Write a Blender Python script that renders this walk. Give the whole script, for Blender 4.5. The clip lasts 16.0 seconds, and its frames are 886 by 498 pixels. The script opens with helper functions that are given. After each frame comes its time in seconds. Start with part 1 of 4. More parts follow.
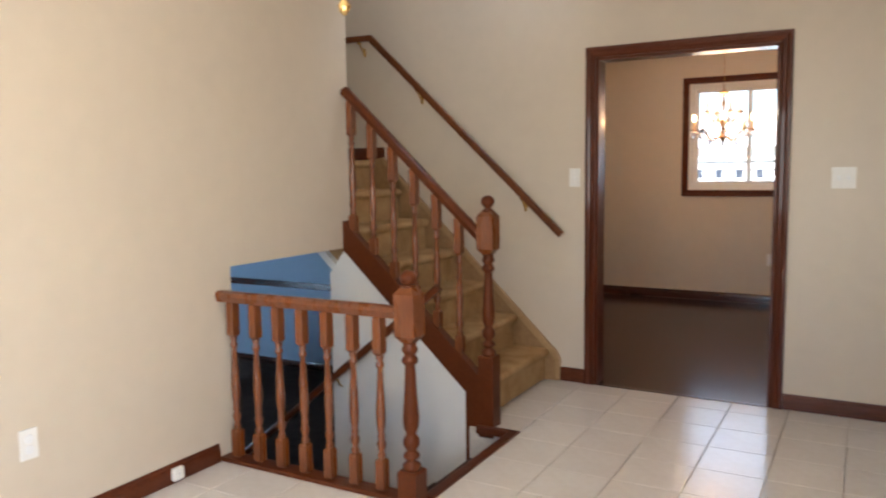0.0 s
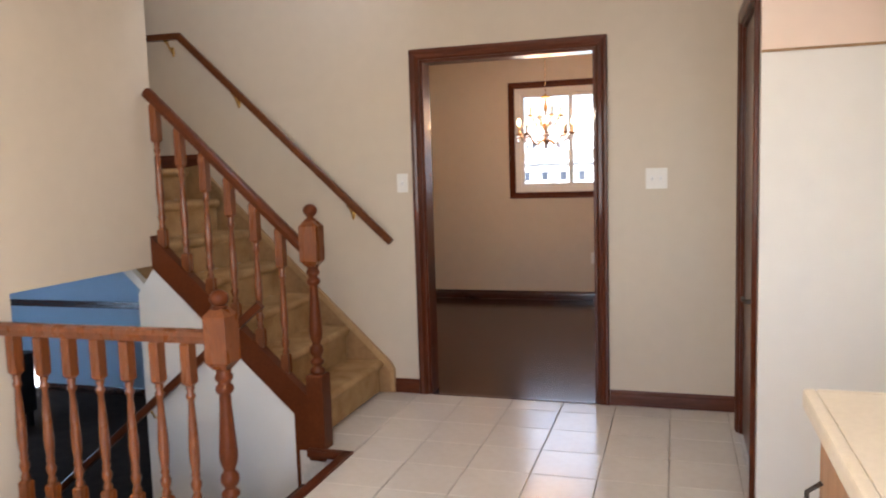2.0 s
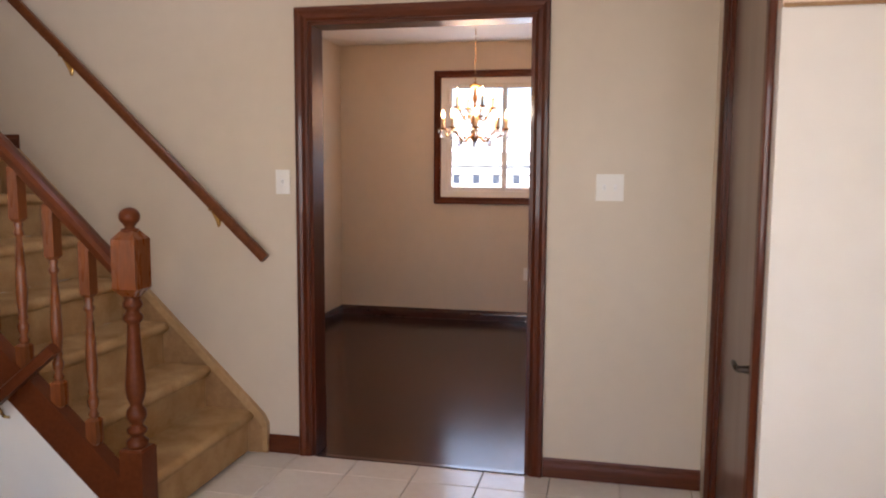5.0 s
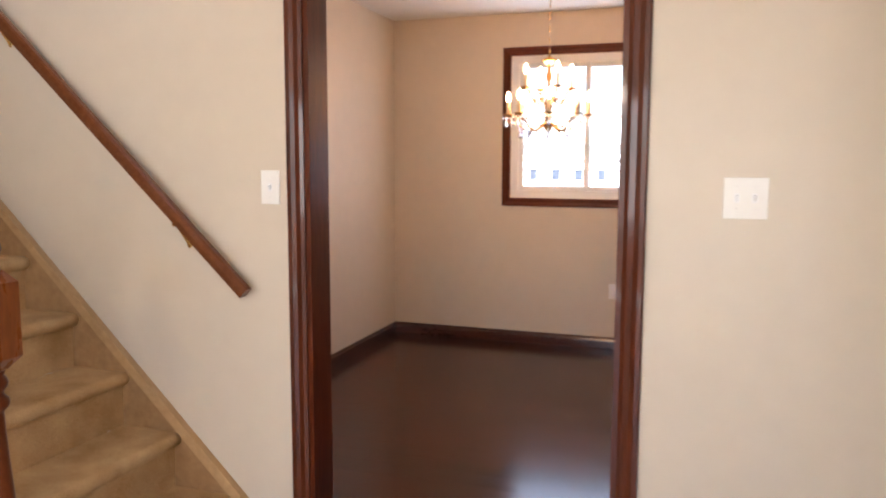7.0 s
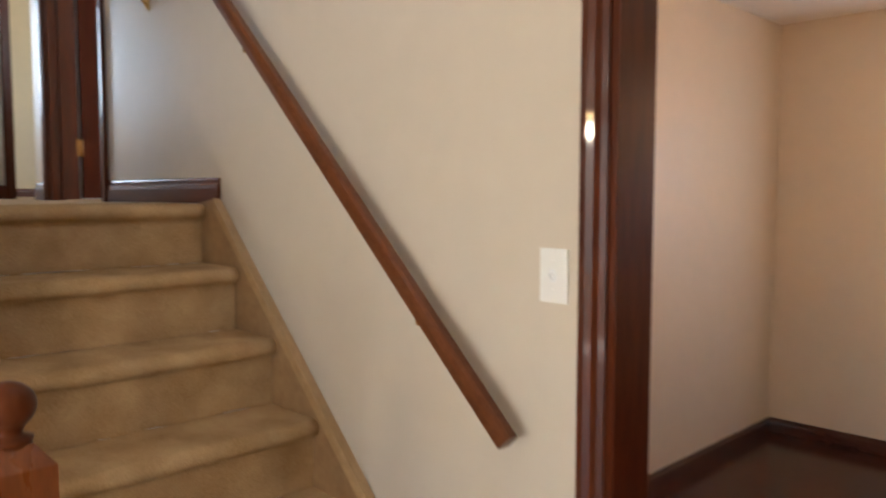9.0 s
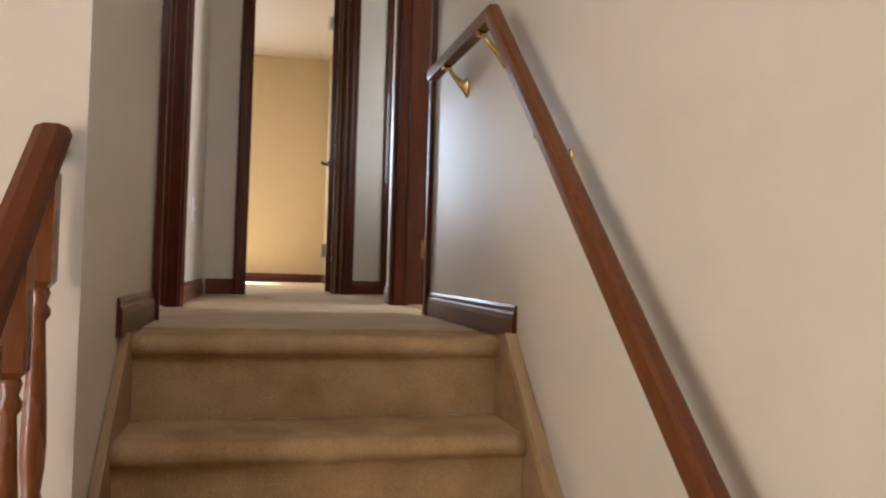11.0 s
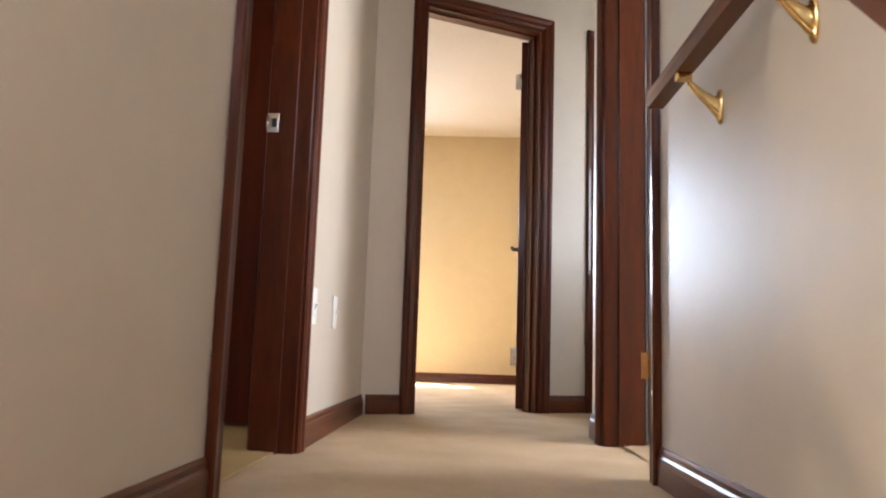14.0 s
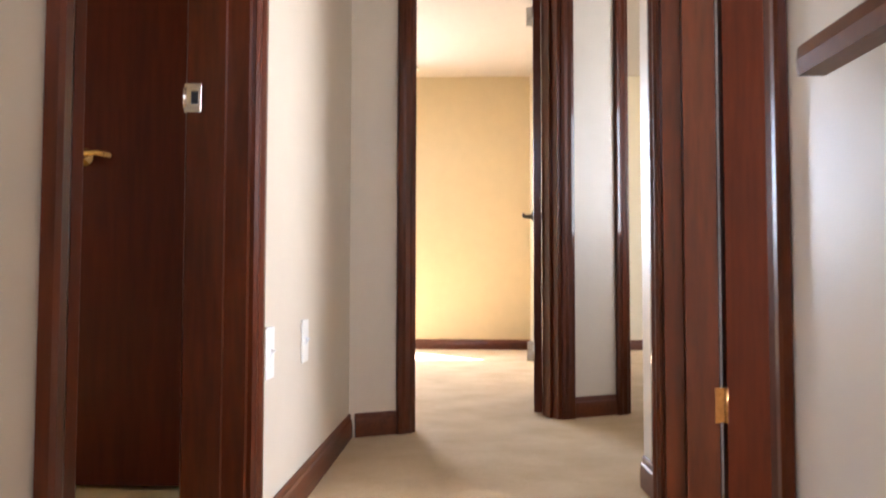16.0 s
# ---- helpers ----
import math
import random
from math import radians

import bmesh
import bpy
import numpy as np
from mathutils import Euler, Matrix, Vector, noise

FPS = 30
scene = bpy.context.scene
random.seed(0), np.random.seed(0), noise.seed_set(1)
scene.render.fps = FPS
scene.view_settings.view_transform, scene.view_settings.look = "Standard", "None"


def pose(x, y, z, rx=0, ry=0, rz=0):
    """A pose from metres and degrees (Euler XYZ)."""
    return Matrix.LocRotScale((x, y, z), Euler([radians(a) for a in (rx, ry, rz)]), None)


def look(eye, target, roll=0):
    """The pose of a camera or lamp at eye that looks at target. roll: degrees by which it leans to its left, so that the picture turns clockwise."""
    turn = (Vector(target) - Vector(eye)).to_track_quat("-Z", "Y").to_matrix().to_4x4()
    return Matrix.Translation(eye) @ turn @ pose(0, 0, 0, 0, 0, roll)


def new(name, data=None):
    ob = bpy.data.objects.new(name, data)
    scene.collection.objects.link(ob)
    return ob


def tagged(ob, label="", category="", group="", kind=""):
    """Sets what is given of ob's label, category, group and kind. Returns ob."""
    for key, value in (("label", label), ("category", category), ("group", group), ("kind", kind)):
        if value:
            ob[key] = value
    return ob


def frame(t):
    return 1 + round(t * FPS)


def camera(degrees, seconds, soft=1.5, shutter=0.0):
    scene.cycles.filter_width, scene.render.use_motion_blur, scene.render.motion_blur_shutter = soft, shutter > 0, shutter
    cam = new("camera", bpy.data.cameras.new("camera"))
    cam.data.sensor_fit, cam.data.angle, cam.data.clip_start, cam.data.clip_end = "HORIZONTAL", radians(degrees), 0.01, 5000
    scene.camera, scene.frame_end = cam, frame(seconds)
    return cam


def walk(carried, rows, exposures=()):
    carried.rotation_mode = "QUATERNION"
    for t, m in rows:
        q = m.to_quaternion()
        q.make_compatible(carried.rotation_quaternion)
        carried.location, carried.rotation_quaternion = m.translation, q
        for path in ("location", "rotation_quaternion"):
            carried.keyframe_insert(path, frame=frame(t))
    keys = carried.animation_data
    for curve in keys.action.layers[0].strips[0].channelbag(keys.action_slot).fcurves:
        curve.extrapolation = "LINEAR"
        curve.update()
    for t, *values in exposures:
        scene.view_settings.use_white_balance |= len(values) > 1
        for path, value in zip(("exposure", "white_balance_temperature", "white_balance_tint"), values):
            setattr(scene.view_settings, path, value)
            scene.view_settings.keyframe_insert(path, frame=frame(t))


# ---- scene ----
cam = camera(60.5, 16.0, soft=2.0, shutter=0.5)

PATH = [
    (0, (1.543, -4.575, 1.377), (0.569, -2.842, 1.167), -0.80),
    (0.5, (1.556, -4.556, 1.376), (0.724, -2.751, 1.146), -0.82),
    (1, (1.561, -4.525, 1.372), (0.813, -2.683, 1.155), -0.97),
    (1.5, (1.551, -4.465, 1.373), (0.887, -2.592, 1.147), -0.71),
    (2, (1.533, -4.373, 1.380), (0.942, -2.473, 1.174), -1.76),
    (2.5, (1.503, -4.266, 1.385), (1.023, -2.335, 1.192), -0.81),
    (3, (1.469, -4.190, 1.402), (1.101, -2.232, 1.224), -0.16),
    (5.5, (1.392, -3.047, 1.363), (0.915, -1.119, 1.128), 0.82),
    (6, (1.351, -2.788, 1.359), (0.808, -0.881, 1.095), 1.31),
    (6.5, (1.323, -2.529, 1.384), (0.760, -0.626, 1.142), 0.89),
    (7, (1.301, -2.250, 1.397), (0.665, -0.367, 1.169), 0.18),
    (7.5, (1.248, -1.988, 1.391), (0.428, -0.181, 1.139), 0.17),
    (8, (1.144, -1.718, 1.415), (0.160, 0.013, 1.220), -0.28),
    (8.5, (1.007, -1.496, 1.431), (-0.172, 0.107, 1.226), 0.39),
    (9, (0.896, -1.263, 1.479), (-0.537, 0.125, 1.335), 0.04),
    (9.5, (0.745, -1.067, 1.528), (-0.864, 0.112, 1.391), 0.08),
    (10, (0.600, -0.887, 1.564), (-1.179, 0.027, 1.508), 0.85),
    (12.5, (-0.147, -0.498, 1.692), (-2.136, -0.403, 1.881), 0.47),
    (13, (-0.336, -0.475, 1.718), (-2.319, -0.486, 1.980), 0.40),
    (13.5, (-0.473, -0.471, 1.722), (-2.451, -0.552, 2.003), 0.82),
    (14, (-0.638, -0.467, 1.741), (-2.619, -0.537, 2.008), 1.87),
    (14.5, (-0.854, -0.486, 1.814), (-2.824, -0.525, 2.155), 1.17),
    (15, (-1.040, -0.503, 1.906), (-3.016, -0.506, 2.213), 1.79),
    (15.5, (-1.193, -0.493, 1.977), (-3.178, -0.515, 2.215), 0.92),
    (16, (-1.293, -0.507, 2.017), (-3.290, -0.568, 2.111), 0.11),
]
EXPOSURES = [(0, 3.12, 5800, 9), (0.5, 3.28, 5850, 13), (1.5, 3.25, 5850, 13), (3, 3.15, 5850, 14), (5.5, 3.10, 5950, 19), (6.2, 3.78, 5850, 19), (7, 3.85, 5850, 15), (7.5, 3.75, 5850, 15), (8, 3.45, 5780, 11), (8.5, 3.47, 5720, 8), (9, 3.58, 5850, 9), (10, 3.48, 5900, 11), (12.5, 4.02, 5850, 11), (14, 4.22, 5850, 13), (15.5, 4.42, 5720, 14), (16, 4.52, 5800, 15)]
walk(cam, [(t, look(eye, target, roll)) for t, eye, target, roll in PATH], EXPOSURES)

# ---------------------------------------------------------------- light
world = bpy.data.worlds.new("sky")
scene.world = world
world.use_nodes = True
wn = world.node_tree
sky = wn.nodes.new("ShaderNodeTexSky")
sky.sky_type = "NISHITA"
sky.sun_disc = False
sky.sun_elevation = radians(54.7)
sky.sun_rotation = radians(225)
wn.links.new(sky.outputs[0], wn.nodes["Background"].inputs[0])
wn.nodes["Background"].inputs[1].default_value = 0.07

sun_data = bpy.data.lights.new("sun", "SUN")
sun_data.energy, sun_data.angle, sun_data.color = 5.0, radians(0.5), (1.0, 0.94, 0.84)
new("sun", sun_data).matrix_world = look((-5, -5, 10), (0, 0, 0))


def window_light(name, m, width, height, watts, colour):
    """Daylight standing in a window's opening; some of these lamps and openings are added."""
    d = bpy.data.lights.new(name, "AREA")
    d.shape, d.size, d.size_y, d.energy, d.color = "RECTANGLE", width, height, watts, colour
    ob = new(name, d)
    ob.matrix_world = m
    return ob


def bulb_light(name, place, watts, radius=0.03, colour=(1.0, 0.66, 0.36)):
    d = bpy.data.lights.new(name, "POINT")
    d.energy, d.shadow_soft_size, d.color = watts, radius, colour
    ob = new(name, d)
    ob.location = place
    return ob


DAY = (0.80, 0.90, 1.0)
LZ = 1.445          # level of the upper hall
BZ = -1.30          # level of the lower room
CEIL = 2.50
UCEIL = LZ + 2.44
window_light("kitchen_daylight", look((1.0, -6.25, 1.45), (0.9, 0.0, 1.2)), 2.6, 1.5, 1.6, (0.86, 0.93, 1.0))
# Unseen east lamp, added to brighten the wall beside the stairwell.
window_light("east_fill", look((2.50, -5.25, 1.05), (-1.1, -4.2, 1.1)), 1.5, 1.9, 8.3, (1.0, 0.935, 0.84))
window_light("dining_daylight", look((0.48, 3.474, 1.657), (0.48, 0.0, 1.657)), 1.0, 0.94, 1.05, (0.82, 0.90, 1.0))
window_light("bedroom_daylight", look((-8.02, -1.95, LZ + 1.5), (-5.5, -1.2, LZ + 0.1)), 1.2, 1.2, 6.3, (0.90, 0.95, 1.0))
window_light("side_room_daylight", look((-2.45, 3.28, LZ + 1.5), (-2.95, 0, LZ + 1.1)), 1.7, 1.3, 8.8, (1.0, 0.97, 0.92))
# Lamp added out of view in the recess to brighten the end wall.
window_light("recess_fill", look((-4.15, 1.42, LZ + 1.5), (-4.0, 0, LZ + 1.0)), 0.8, 1.1, 0.12, (0.86, 0.94, 1.0))
window_light("room_daylight", look((-6.3, 3.28, LZ + 1.45), (-5.4, 0, LZ + 1.0)), 1.7, 1.3, 1.3, (0.85, 0.93, 1.0))
# Unseen lamp added so the bathroom floor and closet door read.
window_light("bathroom_fill", look((-2.6, -3.30, LZ + 1.5), (-2.5, 0, LZ + 0.6)), 0.8, 0.8, 0.22, (1.0, 0.90, 0.72))
# Added lamp for the blue wall; no opening stands behind it.
window_light("lower_fill", look((-7.4, 0.4, -0.1), (-4.5, 3.0, -0.3)), 1.6, 1.0, 8, (0.62, 0.80, 1.0))
# Unseen lamp added over the stair foot to lift the hall walls.
window_light("stair_fill", look((0.085, -0.45, 3.25), (-2.3, -0.62, 1.9)), 0.6, 0.7, 0.8, (0.95, 0.97, 1.0))
bulb_light("pendant_bulb", (0.68, -3.4, 1.88), 5.8, 0.05, (1.0, 0.77, 0.52))

# ---------------------------------------------------------------- materials


def socket(node, name, value):
    if name in node.inputs:
        node.inputs[name].default_value = value


def surface(name, colour, rough=0.5, metal=0.0, other=None, scale=6.0, stretch=(1, 1, 1), amount=0.35, bump=0.0, bump_scale=60.0,
            coat=0.0, specular=0.5, fine=None, rand=0.0, coat_rough=0.12):
    """A principled surface: two scales of noise between two colours, a fine bump, and a little variation from piece to piece."""
    m = bpy.data.materials.new(name)
    m.use_nodes = True
    nt = m.node_tree
    N, L = nt.nodes, nt.links
    b = N["Principled BSDF"]
    co = N.new("ShaderNodeTexCoord")
    mp = N.new("ShaderNodeMapping")
    mp.inputs["Scale"].default_value = stretch
    L.new(co.outputs["Object"], mp.inputs[0])
    n1 = N.new("ShaderNodeTexNoise")
    n1.inputs["Scale"].default_value, n1.inputs["Detail"].default_value = scale, 5
    n2 = N.new("ShaderNodeTexNoise")
    n2.inputs["Scale"].default_value, n2.inputs["Detail"].default_value = fine or scale * 9, 3
    for n in (n1, n2):
        L.new(mp.outputs[0], n.inputs["Vector"])
    add = N.new("ShaderNodeMath")
    add.operation = "ADD"
    L.new(n1.outputs["Fac"], add.inputs[0])
    L.new(n2.outputs["Fac"], add.inputs[1])
    rng = N.new("ShaderNodeMapRange")
    rng.inputs["From Min"].default_value, rng.inputs["From Max"].default_value = 0.7, 1.3
    rng.inputs["To Min"].default_value, rng.inputs["To Max"].default_value = 0.0, 1.0
    L.new(add.outputs[0], rng.inputs["Value"])
    mix = N.new("ShaderNodeMix")
    mix.data_type = "RGBA"
    c2 = other or tuple(c * (1 - amount) for c in colour)
    mix.inputs["A"].default_value = (*colour, 1)
    mix.inputs["B"].default_value = (*c2, 1)
    L.new(rng.outputs[0], mix.inputs["Factor"])
    out = mix.outputs["Result"]
    if rand:
        info = N.new("ShaderNodeObjectInfo")
        r2 = N.new("ShaderNodeMapRange")
        r2.inputs["To Min"].default_value, r2.inputs["To Max"].default_value = 1 - rand, 1 + rand
        L.new(info.outputs["Random"], r2.inputs["Value"])
        hsv = N.new("ShaderNodeHueSaturation")
        L.new(r2.outputs[0], hsv.inputs["Value"])
        L.new(out, hsv.inputs["Color"])
        out = hsv.outputs["Color"]
    L.new(out, b.inputs["Base Color"])
    socket(b, "Roughness", rough)
    socket(b, "Metallic", metal)
    socket(b, "Coat Weight", coat)
    socket(b, "Coat Roughness", coat_rough)
    socket(b, "Specular IOR Level", specular)
    rr = N.new("ShaderNodeMapRange")
    rr.inputs["To Min"].default_value, rr.inputs["To Max"].default_value = max(0.02, rough - 0.06), min(1, rough + 0.06)
    L.new(n1.outputs["Fac"], rr.inputs["Value"])
    L.new(rr.outputs[0], b.inputs["Roughness"])
    if bump:
        n3 = N.new("ShaderNodeTexNoise")
        n3.inputs["Scale"].default_value, n3.inputs["Detail"].default_value = bump_scale, 4
        L.new(mp.outputs[0], n3.inputs["Vector"])
        bp = N.new("ShaderNodeBump")
        bp.inputs["Strength"].default_value, bp.inputs["Distance"].default_value = bump, 0.004
        L.new(n3.outputs["Fac"], bp.inputs["Height"])
        L.new(bp.outputs[0], b.inputs["Normal"])
    return m


def glow(name, colour, strength):
    m = bpy.data.materials.new(name)
    m.use_nodes = True
    b = m.node_tree.nodes["Principled BSDF"]
    b.inputs["Base Color"].default_value = (*colour, 1)
    b.inputs["Emission Color"].default_value = (*colour, 1)
    b.inputs["Emission Strength"].default_value = strength
    return m


def clear(name, rough=0.0, ior=1.45):
    m = bpy.data.materials.new(name)
    m.use_nodes = True
    b = m.node_tree.nodes["Principled BSDF"]
    socket(b, "Transmission Weight", 1.0)
    socket(b, "Roughness", rough)
    socket(b, "IOR", ior)
    return m


PAINT = surface("tan_paint", (0.62, 0.543, 0.440), 0.42, scale=1.2, amount=0.05, bump=0.10, bump_scale=220)
PAINT_WARM = PAINT
PAINT_HALL = PAINT
PAINT_BED = surface("ochre_paint", (0.63, 0.515, 0.33), 0.55, scale=1.2, amount=0.06, bump=0.1, bump_scale=200)
PAINT_WHITE = surface("white_paint", (0.78, 0.77, 0.74), 0.5, scale=1.2, amount=0.04, bump=0.08, bump_scale=200)
PAINT_PINK = surface("pale_pink_paint", (0.80, 0.66, 0.56), 0.5, scale=1.2, amount=0.04, bump=0.08, bump_scale=200)
PAINT_BLUE = surface("blue_paint", (0.33, 0.43, 0.54), 0.55, scale=1.5, amount=0.06, bump=0.1, bump_scale=200)
# White ceiling; warm bounce light and dimness are put into this beige.
CEILING_UP = surface("ceiling_paint_warm_bounce", (0.56, 0.49, 0.41), 0.85, scale=3, amount=0.06, bump=0.6, bump_scale=110)
CEILING = surface("ceiling_paint", (0.80, 0.77, 0.72), 0.8, scale=3, amount=0.05, bump=0.6, bump_scale=130)
TRIM = surface("varnished_trim", (0.100, 0.0205, 0.0050), 0.34, other=(0.050, 0.0105, 0.0032), scale=3, stretch=(6, 6, 0.7), fine=14, specular=0.15, coat=0.32, coat_rough=0.06, bump=0.05)
TRIM_H = surface("varnished_trim_across", (0.115, 0.027, 0.0075), 0.40, other=(0.068, 0.015, 0.0045), scale=3, stretch=(0.7, 6, 6), fine=14, specular=0.25, coat=0.2, coat_rough=0.14, bump=0.05)
TRIM_DARK = surface("dark_trim", (0.070, 0.026, 0.016), 0.22, other=(0.034, 0.012, 0.008), scale=5, stretch=(0.8, 3, 6), fine=30, coat=0.6)
RAIL = surface("stained_oak", (0.205, 0.060, 0.0135), 0.28, other=(0.120, 0.031, 0.007), scale=5, stretch=(5, 5, 0.8), fine=24, coat=0.25)
RAIL_DARK = surface("dark_stained_oak", (0.115, 0.031, 0.0095), 0.32, other=(0.085, 0.021, 0.0065), scale=3, stretch=(2, 4, 2), fine=30, coat=0.05, specular=0.15)
WALL_RAIL = surface("brown_stained_oak", (0.150, 0.049, 0.016), 0.32, other=(0.098, 0.029, 0.009), scale=3, stretch=(2, 4, 2), fine=30, coat=0.12, specular=0.2)
DOOR_WOOD = surface("mahogany_veneer", (0.080, 0.0140, 0.0040), 0.36, other=(0.048, 0.009, 0.003), scale=3, stretch=(5, 5, 0.5), fine=14, coat=0.05, bump=0.02, specular=0.12)
SKIRT = surface("tan_skirt_wood", (0.36, 0.22, 0.10), 0.45, other=(0.25, 0.14, 0.06), scale=5, stretch=(1, 5, 1), fine=30)
SKIRT_CAP = surface("pale_tan_capping", (0.47, 0.31, 0.155), 0.5, other=(0.36, 0.225, 0.10), scale=5, stretch=(1, 5, 1), fine=40)
CLOSET_WOOD = surface("brown_closet_veneer", (0.150, 0.078, 0.048), 0.32, other=(0.115, 0.056, 0.034), scale=2, stretch=(4, 4, 0.5), fine=12, coat=0.2)
CARPET = surface("beige_carpet", (0.60, 0.410, 0.208), 0.95, other=(0.34, 0.198, 0.080), scale=7, fine=320, bump=0.9, bump_scale=420, specular=0.1)
# The stair carpet again, paler: the hall's daylight is put into its colour.
CARPET_LIT = surface("daylit_beige_carpet", (0.71, 0.555, 0.365), 0.95, other=(0.54, 0.39, 0.225), scale=5, fine=320, bump=0.9, bump_scale=420, specular=0.1)
CARPET_DARK = surface("brown_carpet", (0.060, 0.042, 0.034), 0.95, other=(0.035, 0.024, 0.020), scale=7, fine=300, bump=0.8, bump_scale=380, specular=0.1)
TILE = surface("white_tile", (0.76, 0.735, 0.70), 0.21, other=(0.70, 0.665, 0.625), scale=4, fine=25, amount=0.1, rand=0.03, specular=0.5, bump=0.015, bump_scale=12)
GROUT = surface("grout", (0.68, 0.64, 0.585), 0.85, scale=20, amount=0.25)
LAMINATE = surface("dark_laminate", (0.066, 0.0175, 0.0095), 0.36, other=(0.018, 0.0045, 0.0025), scale=1.6, stretch=(0.6, 5, 1), fine=5, rand=0.4, specular=0.0, coat=0.85, coat_rough=0.19)
LAMINATE_GAP = surface("laminate_gap", (0.010, 0.006, 0.005), 0.6, scale=9)
BRASS = surface("brass", (0.80, 0.56, 0.22), 0.22, 1.0, scale=9, amount=0.2)
BRONZE = surface("aged_brass", (0.40, 0.21, 0.075), 0.3, 1.0, scale=9, amount=0.35)
DARK_METAL = surface("dark_bronze", (0.07, 0.055, 0.045), 0.35, 0.8, scale=9)
STEEL = surface("satin_steel", (0.75, 0.72, 0.66), 0.25, 1.0, scale=9, amount=0.1)
PLASTIC = surface("white_plastic", (0.82, 0.81, 0.78), 0.35, scale=4, amount=0.03)
VINYL = surface("white_vinyl", (0.82, 0.83, 0.84), 0.4, scale=4, amount=0.04)
COUNTER = surface("cream_laminate", (0.70, 0.63, 0.52), 0.35, scale=60, amount=0.1)
CABINET = surface("honey_oak", (0.42, 0.21, 0.075), 0.35, other=(0.29, 0.13, 0.04), scale=5, stretch=(6, 6, 0.7), fine=40, coat=0.3)
BLACK = surface("black_iron", (0.02, 0.02, 0.022), 0.5, scale=9)
YELLOW_FLOOR = surface("yellow_vinyl_floor", (0.60, 0.43, 0.18), 0.35, scale=9, amount=0.15)
SIDING = surface("white_siding", (0.80, 0.80, 0.80), 0.6, scale=3, amount=0.05)
GROUND = surface("pale_dry_lawn", (0.26, 0.255, 0.20), 0.9, scale=2, amount=0.4)
GAP_TONE = surface("railing_gap_tone", (0.17, 0.19, 0.24), 0.6, scale=2, amount=0.2)
CANDLE = surface("candle_sleeve", (0.80, 0.66, 0.45), 0.5, scale=9, amount=0.05)
PANE = clear("window_glass")
CRYSTAL = clear("crystal", 0.0, 1.55)
FLAME = glow("lit_bulb", (1.0, 0.62, 0.28), 4)

# ---------------------------------------------------------------- mesh helpers


def cuboid(bm, x0, x1, y0, y1, z0, z1, bevel=0.0):
    c = [bm.verts.new((x, y, z)) for x in (x0, x1) for y in (y0, y1) for z in (z0, z1)]
    faces = [bm.faces.new([c[i] for i in q]) for q in ((0, 1, 3, 2), (4, 6, 7, 5), (0, 4, 5, 1), (2, 3, 7, 6), (0, 2, 6, 4), (1, 5, 7, 3))]
    if bevel:
        edges = list({e for f in faces for e in f.edges})
        bmesh.ops.bevel(bm, geom=edges, offset=bevel, segments=2, profile=0.6, affect="EDGES")
    return bm


def solid(*dims, bevel=0.0):
    return cuboid(bmesh.new(), *dims, bevel=bevel)


def extruded(points, a0, a1, axis="y"):
    """A closed outline of (u, z) pushed along one axis: u runs along x (axis y) or along y (axis x)."""
    bm = bmesh.new()
    put = (lambda u, z, a: (u, a, z)) if axis == "y" else (lambda u, z, a: (a, u, z))
    lo = [bm.verts.new(put(u, z, a0)) for u, z in points]
    hi = [bm.verts.new(put(u, z, a1)) for u, z in points]
    n = len(points)
    bm.faces.new(lo)
    bm.faces.new(hi[::-1])
    for i in range(n):
        bm.faces.new((lo[i], hi[i], hi[(i + 1) % n], lo[(i + 1) % n]))
    bmesh.ops.recalc_face_normals(bm, faces=bm.faces)
    return bm


def turned(bm, profile, x=0.0, y=0.0, steps=14):
    """A lathe-turned solid from (radius, z) pairs."""
    rings = []
    for r, z in profile:
        rings.append([bm.verts.new((x + r * math.cos(2 * math.pi * i / steps), y + r * math.sin(2 * math.pi * i / steps), z)) for i in range(steps)])
    for a, b in zip(rings, rings[1:]):
        for i in range(steps):
            f = bm.faces.new((a[i], a[(i + 1) % steps], b[(i + 1) % steps], b[i]))
            f.smooth = True
    bm.faces.new(rings[0][::-1])
    bm.faces.new(rings[-1])
    return bm


def tube(points, radius, sides=8, closed_ends=True):
    """A round bar along a line of points."""
    bm = bmesh.new()
    pts = [Vector(p) for p in points]
    rings = []
    for i, p in enumerate(pts):
        d = (pts[min(i + 1, len(pts) - 1)] - pts[max(i - 1, 0)]).normalized()
        u = d.orthogonal().normalized() if i == 0 else (u - d * u.dot(d)).normalized()
        v = d.cross(u)
        rings.append([bm.verts.new(p + radius * (math.cos(2 * math.pi * k / sides) * u + math.sin(2 * math.pi * k / sides) * v)) for k in range(sides)])
    for a, b in zip(rings, rings[1:]):
        for k in range(sides):
            f = bm.faces.new((a[k], a[(k + 1) % sides], b[(k + 1) % sides], b[k]))
            f.smooth = True
    bm.faces.new(rings[0][::-1])
    bm.faces.new(rings[-1])
    return bm


